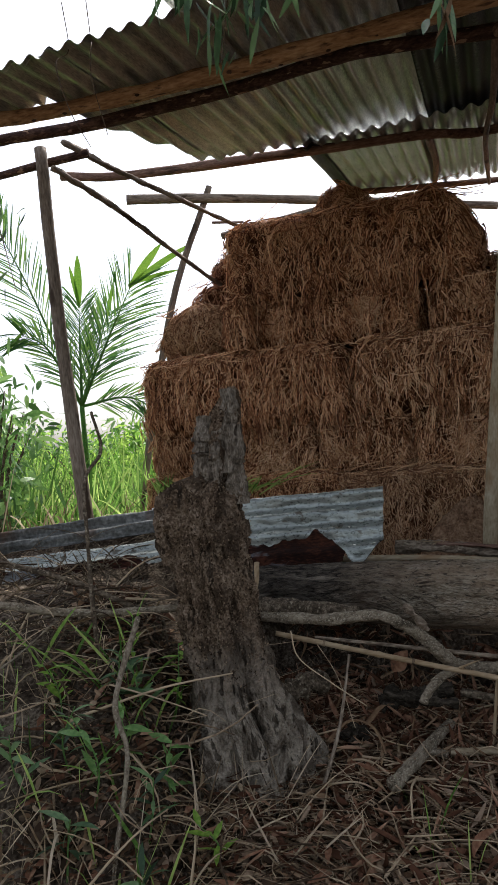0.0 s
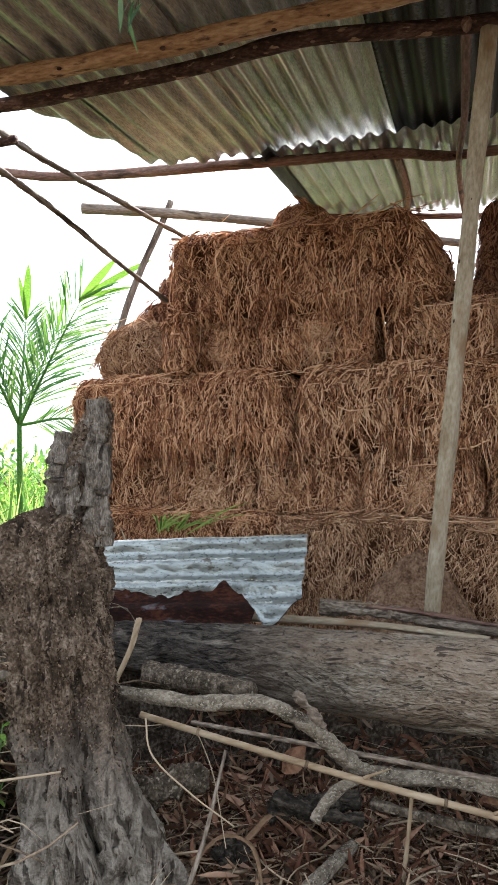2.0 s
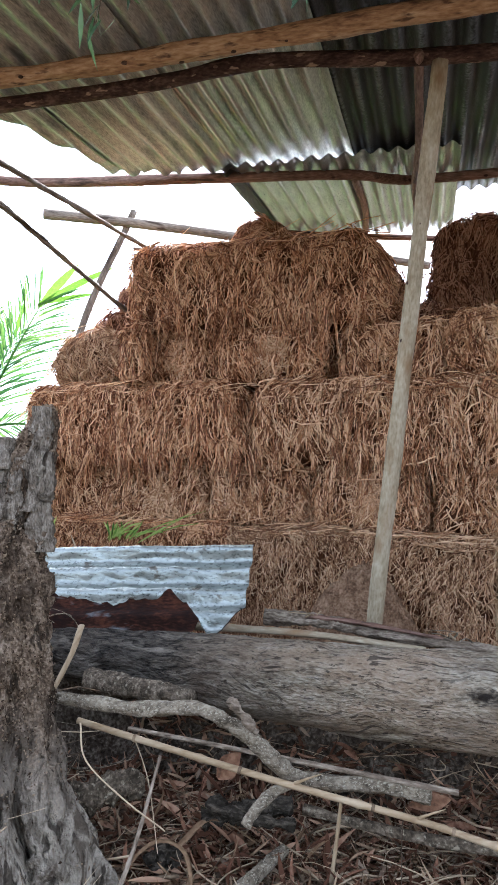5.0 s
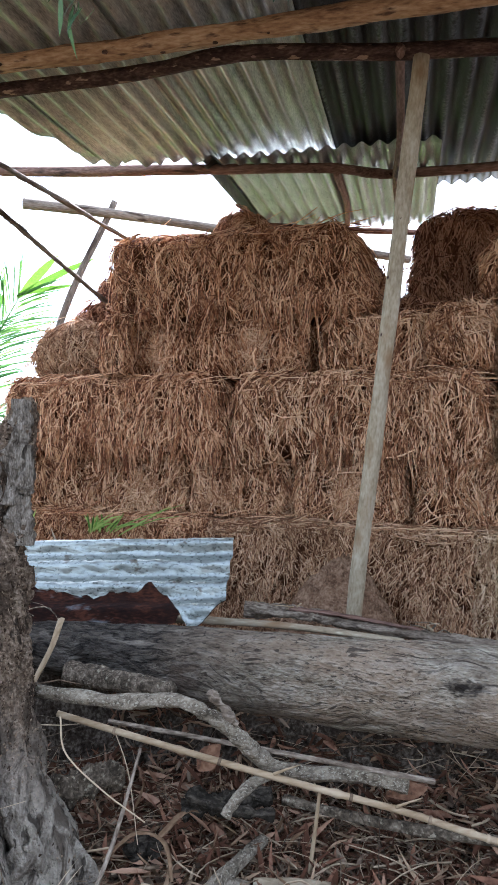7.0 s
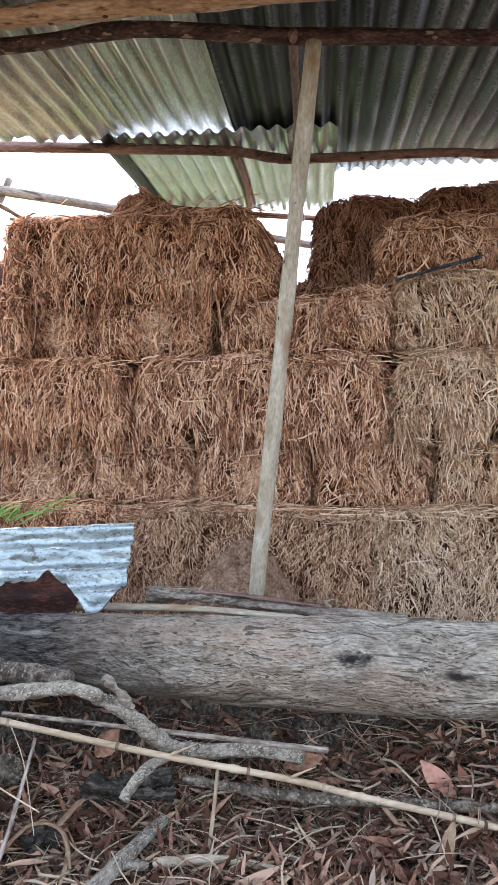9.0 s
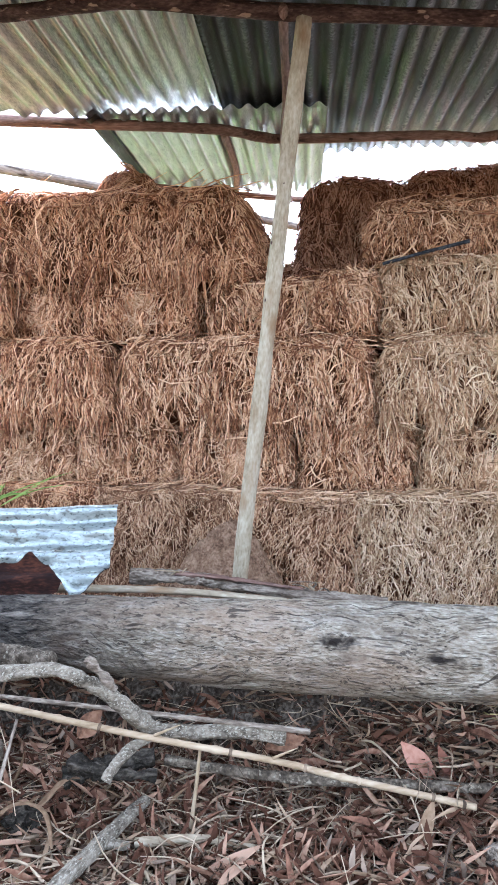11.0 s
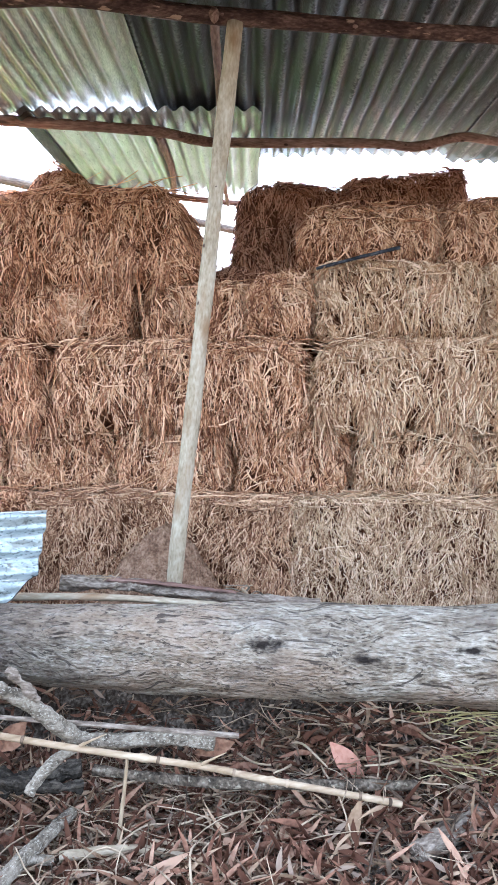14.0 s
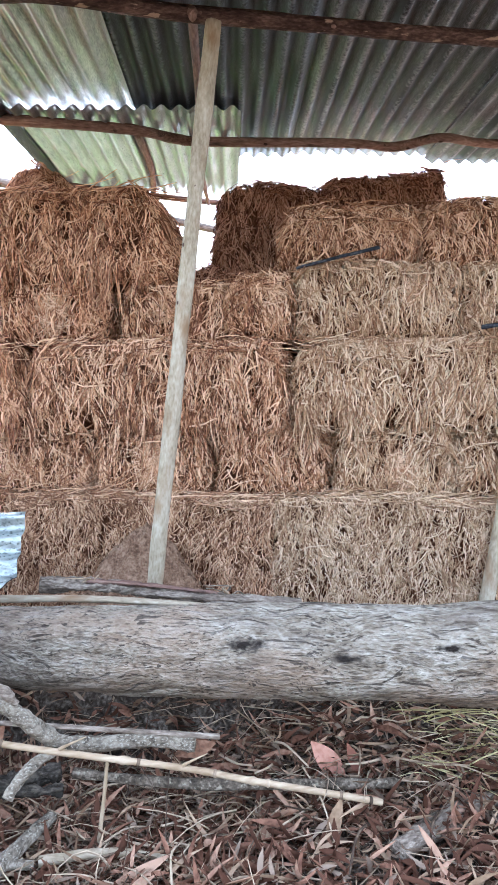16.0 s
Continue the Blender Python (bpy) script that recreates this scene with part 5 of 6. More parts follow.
def build_litter():
    rng = np.random.default_rng(21)
    top = thing("leaf_litter", Matrix(), "litter of curled reddish-brown dry leaves on the soil", "leaf litter")
    kinds = [leaf_arrays(rng.uniform(0.04, 0.105), rng.uniform(0.010, 0.023), rng.uniform(-0.3, 0.35), rng.uniform(-1.6, 1.6), rng.uniform(0.1, 0.5), 8, rng.uniform(-0.45, 0.45)) for _ in range(15)]
    coat = [M_LEAF_DRY, M_LEAF_GREY, M_LEAF_DRY, M_LEAF_TAN, M_LEAF_DRY]

    def bare(x, y):
        """How bare the soil is, 0 to 1."""
        k = np.clip((1.60 - 0.12 * (x - 0.9) - y) / 0.10, 0, 1) * np.clip((x - 0.80) / 0.15, 0, 1)
        k = max(k, 0.8 * np.clip((1.58 - y) / 0.06, 0, 1) * np.clip((x - 0.5) / 0.1, 0, 1))
        return float(np.clip(k * 1.05 + 0.25 * noise.noise(Vector((x * 6, y * 6, 0))) * k, 0, 1))

    meshes = []
    for v, f in kinds:
        me = fast_mesh("leaf", v, f)
        meshes.append(me)
    for k, me in enumerate(meshes):
        me.materials.append(coat[k % 5])
    for i in range(300):
        x, y = rng.uniform(0.05, 1.45), rng.uniform(1.30, 1.92)
        while bare(x, y) > rng.random():
            x, y = rng.uniform(0.05, 1.45), rng.uniform(1.30, 1.92)
        ob = new("leaf", meshes[i % 15])
        ob.parent = top
        ob.matrix_world = Matrix.Translation((x, y, ground_z(x, y) + rng.uniform(0.006, 0.045))) @ Euler((rng.normal(0, 0.4), rng.normal(-0.04, 0.16), rng.uniform(0, 6.28))).to_matrix().to_4x4()
    out = {m: [] for m in coat}
    for i in range(5200):
        x, y = rng.uniform(-0.5, 1.9), rng.uniform(1.1, 2.15)
        if bare(x, y) > rng.random() or (x < -0.1 and i % 4):
            continue
        v, f = kinds[i % 15]
        q = v * rng.uniform(0.55, 1.1) @ rot_zyx(rng.uniform(0, 6.28), rng.normal(-0.05, 0.25), rng.normal(0, 0.5)).T + np.array([x, y, ground_z(x, y) + rng.uniform(0.002, 0.035)])
        out[coat[i % 5]].append((q, f))
    # more of them drifted against the foot of the log
    for i in range(8500):
        c = LOG_A.lerp(LOG_B, rng.uniform(0.10, 1.0))
        off = rng.uniform(-0.20, 0.30)
        x, y = c.x - 0.61 * off, c.y - 0.79 * off
        v, f = kinds[i % 15]
        q = v * rng.uniform(0.4, 0.9) @ rot_zyx(rng.uniform(0, 6.28), rng.normal(-0.05, 0.45), rng.normal(0, 0.7)).T + np.array([x, y, ground_z(x, y) + rng.uniform(0.004, 0.045) + 0.5 * abs(ground_z(x, y) - ground_z(x - 0.018, y - 0.024))])
        out[coat[i % 5]].append((q, f))
    for m in out:
        tagged(part("small_leaf", fast_mesh("small_leaf", *join(out[m])), m, top), kind="stuff")
    # twigs one can pick out
    sticks = []
    for k in range(12):
        a = rng.uniform(0.08, 0.22)
        me = tube_mesh("twig", [(0, 0, 0), (a * 0.5, rng.normal(0, 0.012), rng.normal(0, 0.006)), (a, rng.normal(0, 0.02), rng.normal(0, 0.01))], lambda f: 0.0021 * (1 - 0.5 * f) * (1 + 0.4 * (k % 3)), 8, 5, 0.15, 5, k * 1.7)
        me.materials.append(M_TWIG)
        sticks.append(me)
    for i in range(280):
        x, y = rng.uniform(0.05, 1.45), rng.uniform(1.30, 1.95)
        while bare(x, y) > rng.random():
            x, y = rng.uniform(0.05, 1.45), rng.uniform(1.30, 1.95)
        ob = new("twig", sticks[i % 12])
        ob.parent = top
        ob.matrix_world = Matrix.Translation((x, y, ground_z(x, y) + rng.uniform(0.012, 0.05))) @ Euler((0, rng.normal(0, 0.12), rng.uniform(0, 6.28))).to_matrix().to_4x4()
    # fine twigs and stalks
    n = 2900
    x, y = rng.uniform(-0.12, 1.9, n), rng.uniform(1.1, 2.15, n)
    free = np.array([bare(a, b) < rng.random() + 0.12 for a, b in zip(x, y)])
    x, y, n = x[free], y[free], int(free.sum())
    p = np.stack([x, y, [ground_z(a, b) + rng.uniform(0.004, 0.05) for a, b in zip(x, y)]], -1)
    g = rng.uniform(0, 6.283, n)
    d = np.stack([np.cos(g), np.sin(g), rng.normal(0.02, 0.14, n)], -1)
    v, f = strands(p, d, np.tile([0, 0, 1.0], (n, 1)), rng.uniform(0.04, 0.22, n), rng.normal(0, 0.012, (n, 2)), np.clip(rng.lognormal(-6.5, 0.4, n), 0.0007, 0.0032))
    ob = part("fine_twigs", fast_mesh("fine_twigs", v, f), M_TWIG)
    tagged(ob, "fine dry twigs and stalks strewn over the soil", "twigs", kind="stuff")
    # crumbs of soil and bark
    n = 2600
    x, y = rng.uniform(-0.7, 2.0, n), rng.uniform(0.8, 2.1, n)
    r = np.clip(rng.lognormal(-5.3, 0.45, n), 0.002, 0.016)
    base = np.array([(1, 0, 0), (-1, 0, 0), (0, 1, 0), (0, -1, 0), (0, 0, 1), (0, 0, -1)], float)
    v = base[None] * r[:, None, None] * rng.uniform(0.6, 1.3, (n, 6, 1)) + np.stack([x, y, [ground_z(a, b) for a, b in zip(x, y)]], -1)[:, None]
    oct_ = np.array([(0, 2, 4), (2, 1, 4), (1, 3, 4), (3, 0, 4), (2, 0, 5), (1, 2, 5), (3, 1, 5), (0, 3, 5)])
    ob = part("soil_crumbs", fast_mesh("soil_crumbs", v.reshape(-1, 3), (oct_[None] + (np.arange(n) * 6)[:, None, None]).reshape(-1, 3), False), M_SOIL)
    tagged(ob, "loose crumbs of brown soil", "soil", kind="stuff")
    # fragments of leaf and bark
    n = 24000
    x, y = rng.uniform(-0.5, 1.9, n), rng.uniform(1.0, 2.1, n)
    p = np.stack([x, y, [ground_z(a, b) + rng.uniform(0.002, 0.042 - 0.03 * bare(a, b)) for a, b in zip(x, y)]], -1)
    g = rng.uniform(0, 6.283, n)
    d = np.stack([np.cos(g), np.sin(g), rng.normal(0.0, 0.25, n)], -1)
    w = np.stack([rng.normal(0, 0.5, n), rng.normal(0, 0.5, n), np.ones(n)], -1)
    ln_ = rng.uniform(0.008, 0.035, n) * np.array([1 - 0.75 * bare(a, b) for a, b in zip(x, y)])
    for k, m in ((0, M_LEAF_DRY), (1, M_LEAF_TAN), (2, M_TWIG), (3, M_LEAF_GREY)):
        q = slice(k, n, 4)
        v, f = blades(p[q], d[q], w[q], ln_[q], ln_[q] * rng.uniform(0.2, 0.6, len(ln_[q])), ln_[q] * 0.1, 4)
        tagged(part("leaf_fragment", fast_mesh("leaf_fragment", v, f), m, top), kind="stuff")
    # yellow straw pushed under the log
    n = 260
    p = np.array([wall_pt(a, b, 0) for a, b in zip(rng.uniform(1.42, 2.2, n), rng.uniform(1.12, 1.36, n))])
    p[:, 2] = [ground_z(a, b) + rng.uniform(0.01, 0.07) for a, b in p[:, :2]]
    g = rng.normal(-0.5, 0.5, n)
    d = np.stack([np.cos(g), np.sin(g), rng.normal(0, 0.12, n)], -1)
    v, f = strands(p, d, np.tile([0, 0, 1.0], (n, 1)), rng.uniform(0.08, 0.24, n), rng.normal(0, 0.022, (n, 2)), rng.uniform(0.0012, 0.0024, n), 7)
    ob = part("loose_straw", fast_mesh("loose_straw", v, f), M_LOOSE)
    tagged(ob, "tangle of loose yellow straw under the log", "straw", kind="stuff")


def single_leaf(p, yaw, pitch, roll, length, width, curl, material, label, name="large_leaf"):
    v, f = leaf_arrays(length, width, curl, 0.3, 0.08, 12)
    ob = part(name, fast_mesh(name, v, f), material)
    ob.matrix_world = Matrix.Translation(p) @ Euler((roll, pitch, yaw)).to_matrix().to_4x4()
    return tagged(ob, label, "leaf", "large fallen leaves")


def build_sticks():
    S = "fallen sticks"
    b = [(0.016, 1.82, 0.691), (0.188, 1.74, 0.692), (0.298, 1.70, 0.705), (0.365, 1.69, 0.680), (0.42, 1.705, 0.638), (0.474, 1.73, 0.583), (0.537, 1.75, 0.546), (0.692, 1.72, 0.545), (0.771, 1.68, 0.54)]
    br = thing("crooked_branch", Matrix(), "crooked lichen-spotted grey branch lying over other sticks", "branch")
    part("limb", tube_mesh("limb", b, lambda f: 0.0118 + 0.0044 * min(1, f * 1.6) + 0.0012 * math.sin(f * 13), 150, 20, 0.24, 24, 3.0), M_BARK, br)
    part("side_shoot", tube_mesh("side_shoot", [(0.362, 1.645, 0.738), (0.388, 1.65, 0.708), (0.418, 1.66, 0.672)], lambda f: 0.0082 + 0.0022 * math.sin(f * 11), 36, 12, 0.30, 7, 1.0), M_BARK_STRIP, br)
    part("side_shoot", tube_mesh("side_shoot", [(0.515, 1.755, 0.548), (0.46, 1.73, 0.528), (0.425, 1.71, 0.505), (0.405, 1.695, 0.482)], lambda f: 0.0125 - 0.002 * f, 30, 12, 0.2, 6, 2.0), M_BARK, br)
    cane = thing("dry_cane", Matrix(), "long pale dry cane lying across the sticks", "cane")
    cp = [(0.056, 1.84, 0.637), (0.271, 1.77, 0.597), (0.482, 1.70, 0.56), (0.738, 1.65, 0.508), (0.853, 1.60, 0.488), (1.03, 1.54, 0.455), (1.115, 1.512, 0.438)]
    part("stalk", tube_mesh("stalk", cp, lambda f: 0.0068, 120, 10, 0.04, 5, 0.5, knots=[(k, a, 0.4, 0.004) for k in (0.2, 0.42, 0.55, 0.68, 0.86) for a in (0, 1.57, 3.14, 4.71)]), M_CANE, cane)
    for p in ((0.735, 1.648, 0.514), (0.50, 1.695, 0.562)):
        P = Vector(p)
        part("side_sheath", tube_mesh("side_sheath", [P, P + Vector((0.02, -0.01, 0.012)), P + Vector((0.05, -0.012, 0.022))], lambda f: 0.004 * (1 - 0.8 * f), 12, 8, 0.1), M_CANE, cane)
    line = catmull(cp, 200)
    for k in (0.10, 0.27, 0.44, 0.58, 0.71, 0.84, 0.95):
        c, e = line[int(k * 199)], line[min(199, int(k * 199) + 3)]
        w = (e - c).normalized() * 0.0035
        part("node", tube_mesh("node", [c - w, c, c + w], lambda f: 0.0068 + 0.0016 * math.sin(math.pi * f), 7, 12, 0.05), M_TWIG, cane, "raised dark ring on the cane")
    G = "thin stalks"
    for pts, r in ((((1.016, 1.682, 0.46), (1.005, 1.56, 0.435), (0.985, 1.446, 0.37)), 0.0022), (((0.93, 1.615, 0.41), (0.86, 1.56, 0.395), (0.803, 1.502, 0.365)), 0.0018), (((0.759, 1.796, 0.50), (0.72, 1.70, 0.455), (0.686, 1.594, 0.38)), 0.0013), (((1.472, 1.761, 0.52), (1.42, 1.69, 0.46), (1.37, 1.621, 0.425), (1.297, 1.565, 0.415)), 0.0024), (((0.17, 1.917, 0.58), (0.21, 1.82, 0.52), (0.237, 1.723, 0.42)), 0.0014), (((0.663, 1.901, 0.46), (0.67, 1.76, 0.485), (0.677, 1.632, 0.48)), 0.0013)):
        pole("stalk", list(pts), r, r * 0.7, M_TWIG, "thin dry stalk lying over the litter", "stalk", G, 24, 6, 0.12)
    for p in ((1.095, 1.928, 0.52), (1.20, 1.80, 0.45)):
        P = Vector(p)
        for k in range(3):
            q = [P, P + Vector((0.012 - 0.01 * k, -0.02, 0.012)), P + Vector((0.02 - 0.025 * k, -0.045, -0.03 - 0.02 * k))]
            pole("straw_curl", q, 0.0032, 0.0016, M_LOOSE, "curled wisp of yellow straw by the log", "straw", "straw curls", 20, 8, 0.2, flat=0.4)
    pole("stick", [(0.162, 1.86, 0.614), (0.467, 1.76, 0.590), (0.811, 1.64, 0.564)], 0.0046, 0.0056, M_BARK_STRIP, "straight thin grey stick", "stick", S, 50, 10, 0.08)
    pole("stick", [(0.55, 1.86, 0.44), (0.733, 1.751, 0.436), (0.90, 1.66, 0.445), (1.06, 1.60, 0.447), (1.18, 1.555, 0.447)], 0.011, 0.0105, M_BARK_DARK, "dark grey lichen-spotted stick half under the leaves", "stick", S, 60, 12, 0.2)
    pole("stick", [(0.29, 1.535, 0.362), (0.40, 1.672, 0.378), (0.498, 1.795, 0.386)], 0.0175, 0.0125, M_BARK, "short thick grey stick with broken ends", "stick", S, 50, 14, 0.18)
    pole("stick", [(0.405, 1.672, 0.372), (0.452, 1.672, 0.362)], 0.010, 0.008, M_BARK, "short side piece of grey stick", "stick", S, 14, 10, 0.18)
    pole("stick", [(0.464, 1.683, 0.36), (0.55, 1.665, 0.366), (0.624, 1.644, 0.364), (0.724, 1.586, 0.355), (0.823, 1.539, 0.345)], 0.0105, 0.0075, M_POST, "pale grey stick lying in the leaf litter", "stick", S, 40, 10, 0.15)
    pole("stick", [(1.095, 1.425, 0.390), (1.18, 1.455, 0.394), (1.29, 1.487, 0.398), (1.42, 1.50, 0.40)], 0.021, 0.025, M_BARK_STRIP, "thick weathered stick lying in the leaf litter", "stick", S, 50, 16, 0.14)
    pole("stick", [(0.585, 1.731, 0.35), (0.592, 1.72, 0.44), (0.596, 1.706, 0.525)], 0.0045, 0.0036, M_CANE, "thin upright dry stalk leaning on the cane", "stick", S, 24, 8, 0.1)
    pole("stick", [(0.33, 1.87, 0.42), (0.42, 1.85, 0.445), (0.52, 1.83, 0.46)], 0.022, 0.015, M_CHAR, "charred chunk of wood under the branch", "stick", S, 60, 24, 0.6)
    pole("stick", [(0.34, 1.85, 0.46), (0.43, 1.80, 0.447), (0.52, 1.79, 0.44)], 0.015, 0.009, M_CHAR, "dark rotten stick under the branch", "stick", S, 60, 18, 0.6)
    rng = np.random.default_rng(77)
    for k in range(7):
        x = rng.uniform(0.6, 1.15)
        y = 2.47 - 0.50 * (x - 0.6) + rng.uniform(-0.02, 0.02)
        z = 0.757 - 0.06 * (x - 0.6)
        pole("splinter", [(x, y, z), (x + rng.uniform(-0.05, 0.03), y - 0.01, z + rng.uniform(0.008, 0.022)), (x + rng.uniform(-0.11, 0.05), y - 0.02, z + rng.uniform(0.0, 0.045))], 0.0045, 0.002, M_CANE if k % 3 else M_BARK, "thin pale splinter of bark behind the log", "splinter", "bark splinters", 16, 8, 0.2, flat=0.5)
    # along the back of the log
    pole("bark_strip", [(0.531, 2.50, 0.741), (0.70, 2.43, 0.742), (0.812, 2.40, 0.725), (1.009, 2.28, 0.712), (1.238, 2.15, 0.705)], 0.027, 0.016, M_BARK_STRIP, "long strip of grey-brown bark behind the log", "bark", S, 130, 20, 0.36, flat=0.8)
    pole("bark_strip", [(0.66, 2.43, 0.758), (0.86, 2.36, 0.742), (1.02, 2.27, 0.725)], 0.014, 0.009, M_POLE_RED, "reddish strip of bark behind the log", "bark", S, 70, 12, 0.5, flat=0.5)
    pole("bark_strip", [(0.30, 2.47, 0.716), (0.62, 2.36, 0.720), (0.95, 2.22, 0.705)], 0.023, 0.018, M_POST, "pale peeled slab resting behind the log", "bark", S, 40, 14, 0.12, flat=0.5)
    pole("wood_strip", [(0.018, 2.12, 0.780), (0.012, 2.02, 0.735), (-0.014, 1.95, 0.672)], 0.0085, 0.006, M_CANE, "short pale strip of split wood against the log", "wood strip", S, 24, 10, 0.1, flat=0.6)
    pole("burnt_stick", [wall_pt(1.19, 0.055, 1.905), wall_pt(1.35, 0.06, 1.945), wall_pt(1.525, 0.06, 1.985)], 0.006, 0.0075, M_BLACK, "short blackened stick lying on the bales", "stick", "burnt sticks", 40, 12, 0.2)
    pole("burnt_stick", [wall_pt(1.925, 0.08, 1.655), wall_pt(2.15, 0.08, 1.685)], 0.009, 0.009, M_BLACK, "short blackened stick lying on the bales", "stick", "burnt sticks", 30, 12, 0.2)
    pole("wood_chunk", [(0.03, 1.93, 0.42), (0.09, 1.91, 0.455), (0.155, 1.915, 0.475), (0.19, 1.93, 0.46)], 0.036, 0.020, M_BARK_DARK, "crumbling grey-brown chunk of wood by the stump", "wood chunk", "", 60, 24, 0.5)
    pole("wood_chunk", [(0.225, 1.80, 0.35), (0.25, 1.81, 0.372), (0.275, 1.815, 0.355)], 0.026, 0.022, M_CHAR, "rounded dark grey piece of wood in the litter", "wood chunk", "", 40, 20, 0.35)
    # tangle of twigs on the bank beside the stump
    L = "bank twigs"
    pole("twig", [(-0.78, 1.74, 0.79), (-0.642, 1.75, 0.777), (-0.437, 1.78, 0.736), (-0.191, 1.80, 0.731)], 0.009, 0.0105, M_BARK, "lichen-spotted branch lying on the bank", "branch", L, 60, 14, 0.2)
    pole("twig", [(-0.74, 1.92, 0.86), (-0.658, 1.90, 0.852), (-0.479, 1.85, 0.805), (-0.283, 1.82, 0.717)], 0.008, 0.007, M_BARK_DARK, "thin dark twig lying on the bank", "branch", L, 40, 10, 0.2)
    pole("sapling", [(-0.37, 1.68, 0.42), (-0.395, 1.70, 0.715), (-0.412, 1.75, 0.921), (-0.422, 1.80, 1.077), (-0.385, 1.85, 1.155), (-0.405, 1.85, 1.26)], 0.0058, 0.0038, M_BARK_DARK, "thin bare crooked sapling growing on the bank", "sapling", L, 70, 10, 0.2)
    pole("sapling", [(-0.306, 1.30, 0.24), (-0.306, 1.35, 0.33), (-0.282, 1.42, 0.514), (-0.305, 1.45, 0.622), (-0.255, 1.50, 0.786)], 0.0042, 0.0066, M_BARK, "thin grey bare stem growing on the bank", "sapling", L, 60, 10, 0.2)
    pole("twig", [(-0.70, 1.60, 0.60), (-0.58, 1.64, 0.67), (-0.48, 1.68, 0.75)], 0.0032, 0.002, M_BARK, "thin grey twig leaning on the bank", "branch", L, 30, 8, 0.15)
    pole("twig", [(-0.40, 1.55, 0.56), (-0.22, 1.58, 0.60), (-0.06, 1.62, 0.61)], 0.0032, 0.002, M_TWIG, "thin pale twig reaching to the stump", "branch", L, 30, 8, 0.12)
    pole("twig", [(0.14, 1.62, 0.33), (0.19, 1.66, 0.45), (0.235, 1.74, 0.60)], 0.0050, 0.0035, M_BARK_STRIP, "thin stick leaning against the branch", "branch", L, 30, 8, 0.15)
    pole("twig", [(0.085, 1.66, 0.69), (0.10, 1.64, 0.63), (0.17, 1.60, 0.58), (0.25, 1.60, 0.52)], 0.0018, 0.0014, M_TWIG, "thin pale twig hanging off the branch", "branch", L, 30, 8, 0.12)
    # large leaves that stand out
    for q in ([(0.168, 1.754, 0.375), (0.225, 1.775, 0.415), (0.279, 1.78, 0.405), (0.300, 1.74, 0.385), (0.306, 1.70, 0.36)], [(0.278, 1.813, 0.39), (0.33, 1.84, 0.425), (0.379, 1.845, 0.42), (0.445, 1.827, 0.385)]):
        pole("large_leaf", q, 0.0085, 0.003, M_LEAF_TAN, "long arched pale dry leaf in the litter", "leaf", "arched dry leaves", 40, 10, 0.6, flat=0.12)
    single_leaf((1.112, 1.66, 0.425), 2.75, -0.80, -1.3, 0.115, 0.052, 0.12, M_LEAF_PINK, "broad pinkish dry leaf standing in the litter")
    single_leaf((1.15, 1.65, 0.425), 2.35, -1.1, -1.15, 0.08, 0.028, 0.1, M_LEAF_PINK, "narrow pinkish dry leaf standing in the litter")
    single_leaf((0.985, 1.50, 0.375), 0.55, -0.95, 0.55, 0.10, 0.030, -0.1, M_LEAF_TAN, "curled tan dry leaf leaning on the cane")
    single_leaf((0.74, 1.72, 0.505), 0.25, 0.05, 0.4, 0.10, 0.045, 0.1, M_LEAF_BROWN, "broad brown dry leaf lying by the cane")
    single_leaf((0.355, 1.80, 0.53), 0.9, -0.3, 0.7, 0.072, 0.05, 0.35, M_LEAF_BROWN, "crumpled brown dry leaf under the branch")
    for x, y, yw, ln in ((0.55, 1.55, 0.2, 0.15), (0.63, 1.52, 2.9, 0.13), (0.44, 1.60, 1.1, 0.12), (0.85, 1.52, 0.5, 0.12), (0.30, 1.50, 2.2, 0.14), (0.18, 1.60, 1.2, 0.13), (1.20, 1.62, 0.1, 0.13)):
        single_leaf((x, y, ground_z(x, y) + 0.03), yw, -0.2, 0.7, ln, 0.026, 0.15, M_LEAF_DRY, "long curled reddish-brown dry leaf")


build_litter()
build_sticks()

# ---- plants ----
GREEN_LEAVES = []
for _l, _w, _c, _m in ((0.075, 0.022, -0.25, M_LEAF), (0.06, 0.02, -0.15, M_LEAF_LIT), (0.09, 0.020, -0.3, M_LEAF_GUM)):
    _me = fast_mesh("leaf", *leaf_arrays(_l, _w, _c, 0.2, 0.12))
    _me.materials.append(_m)
    GREEN_LEAVES.append(_me)


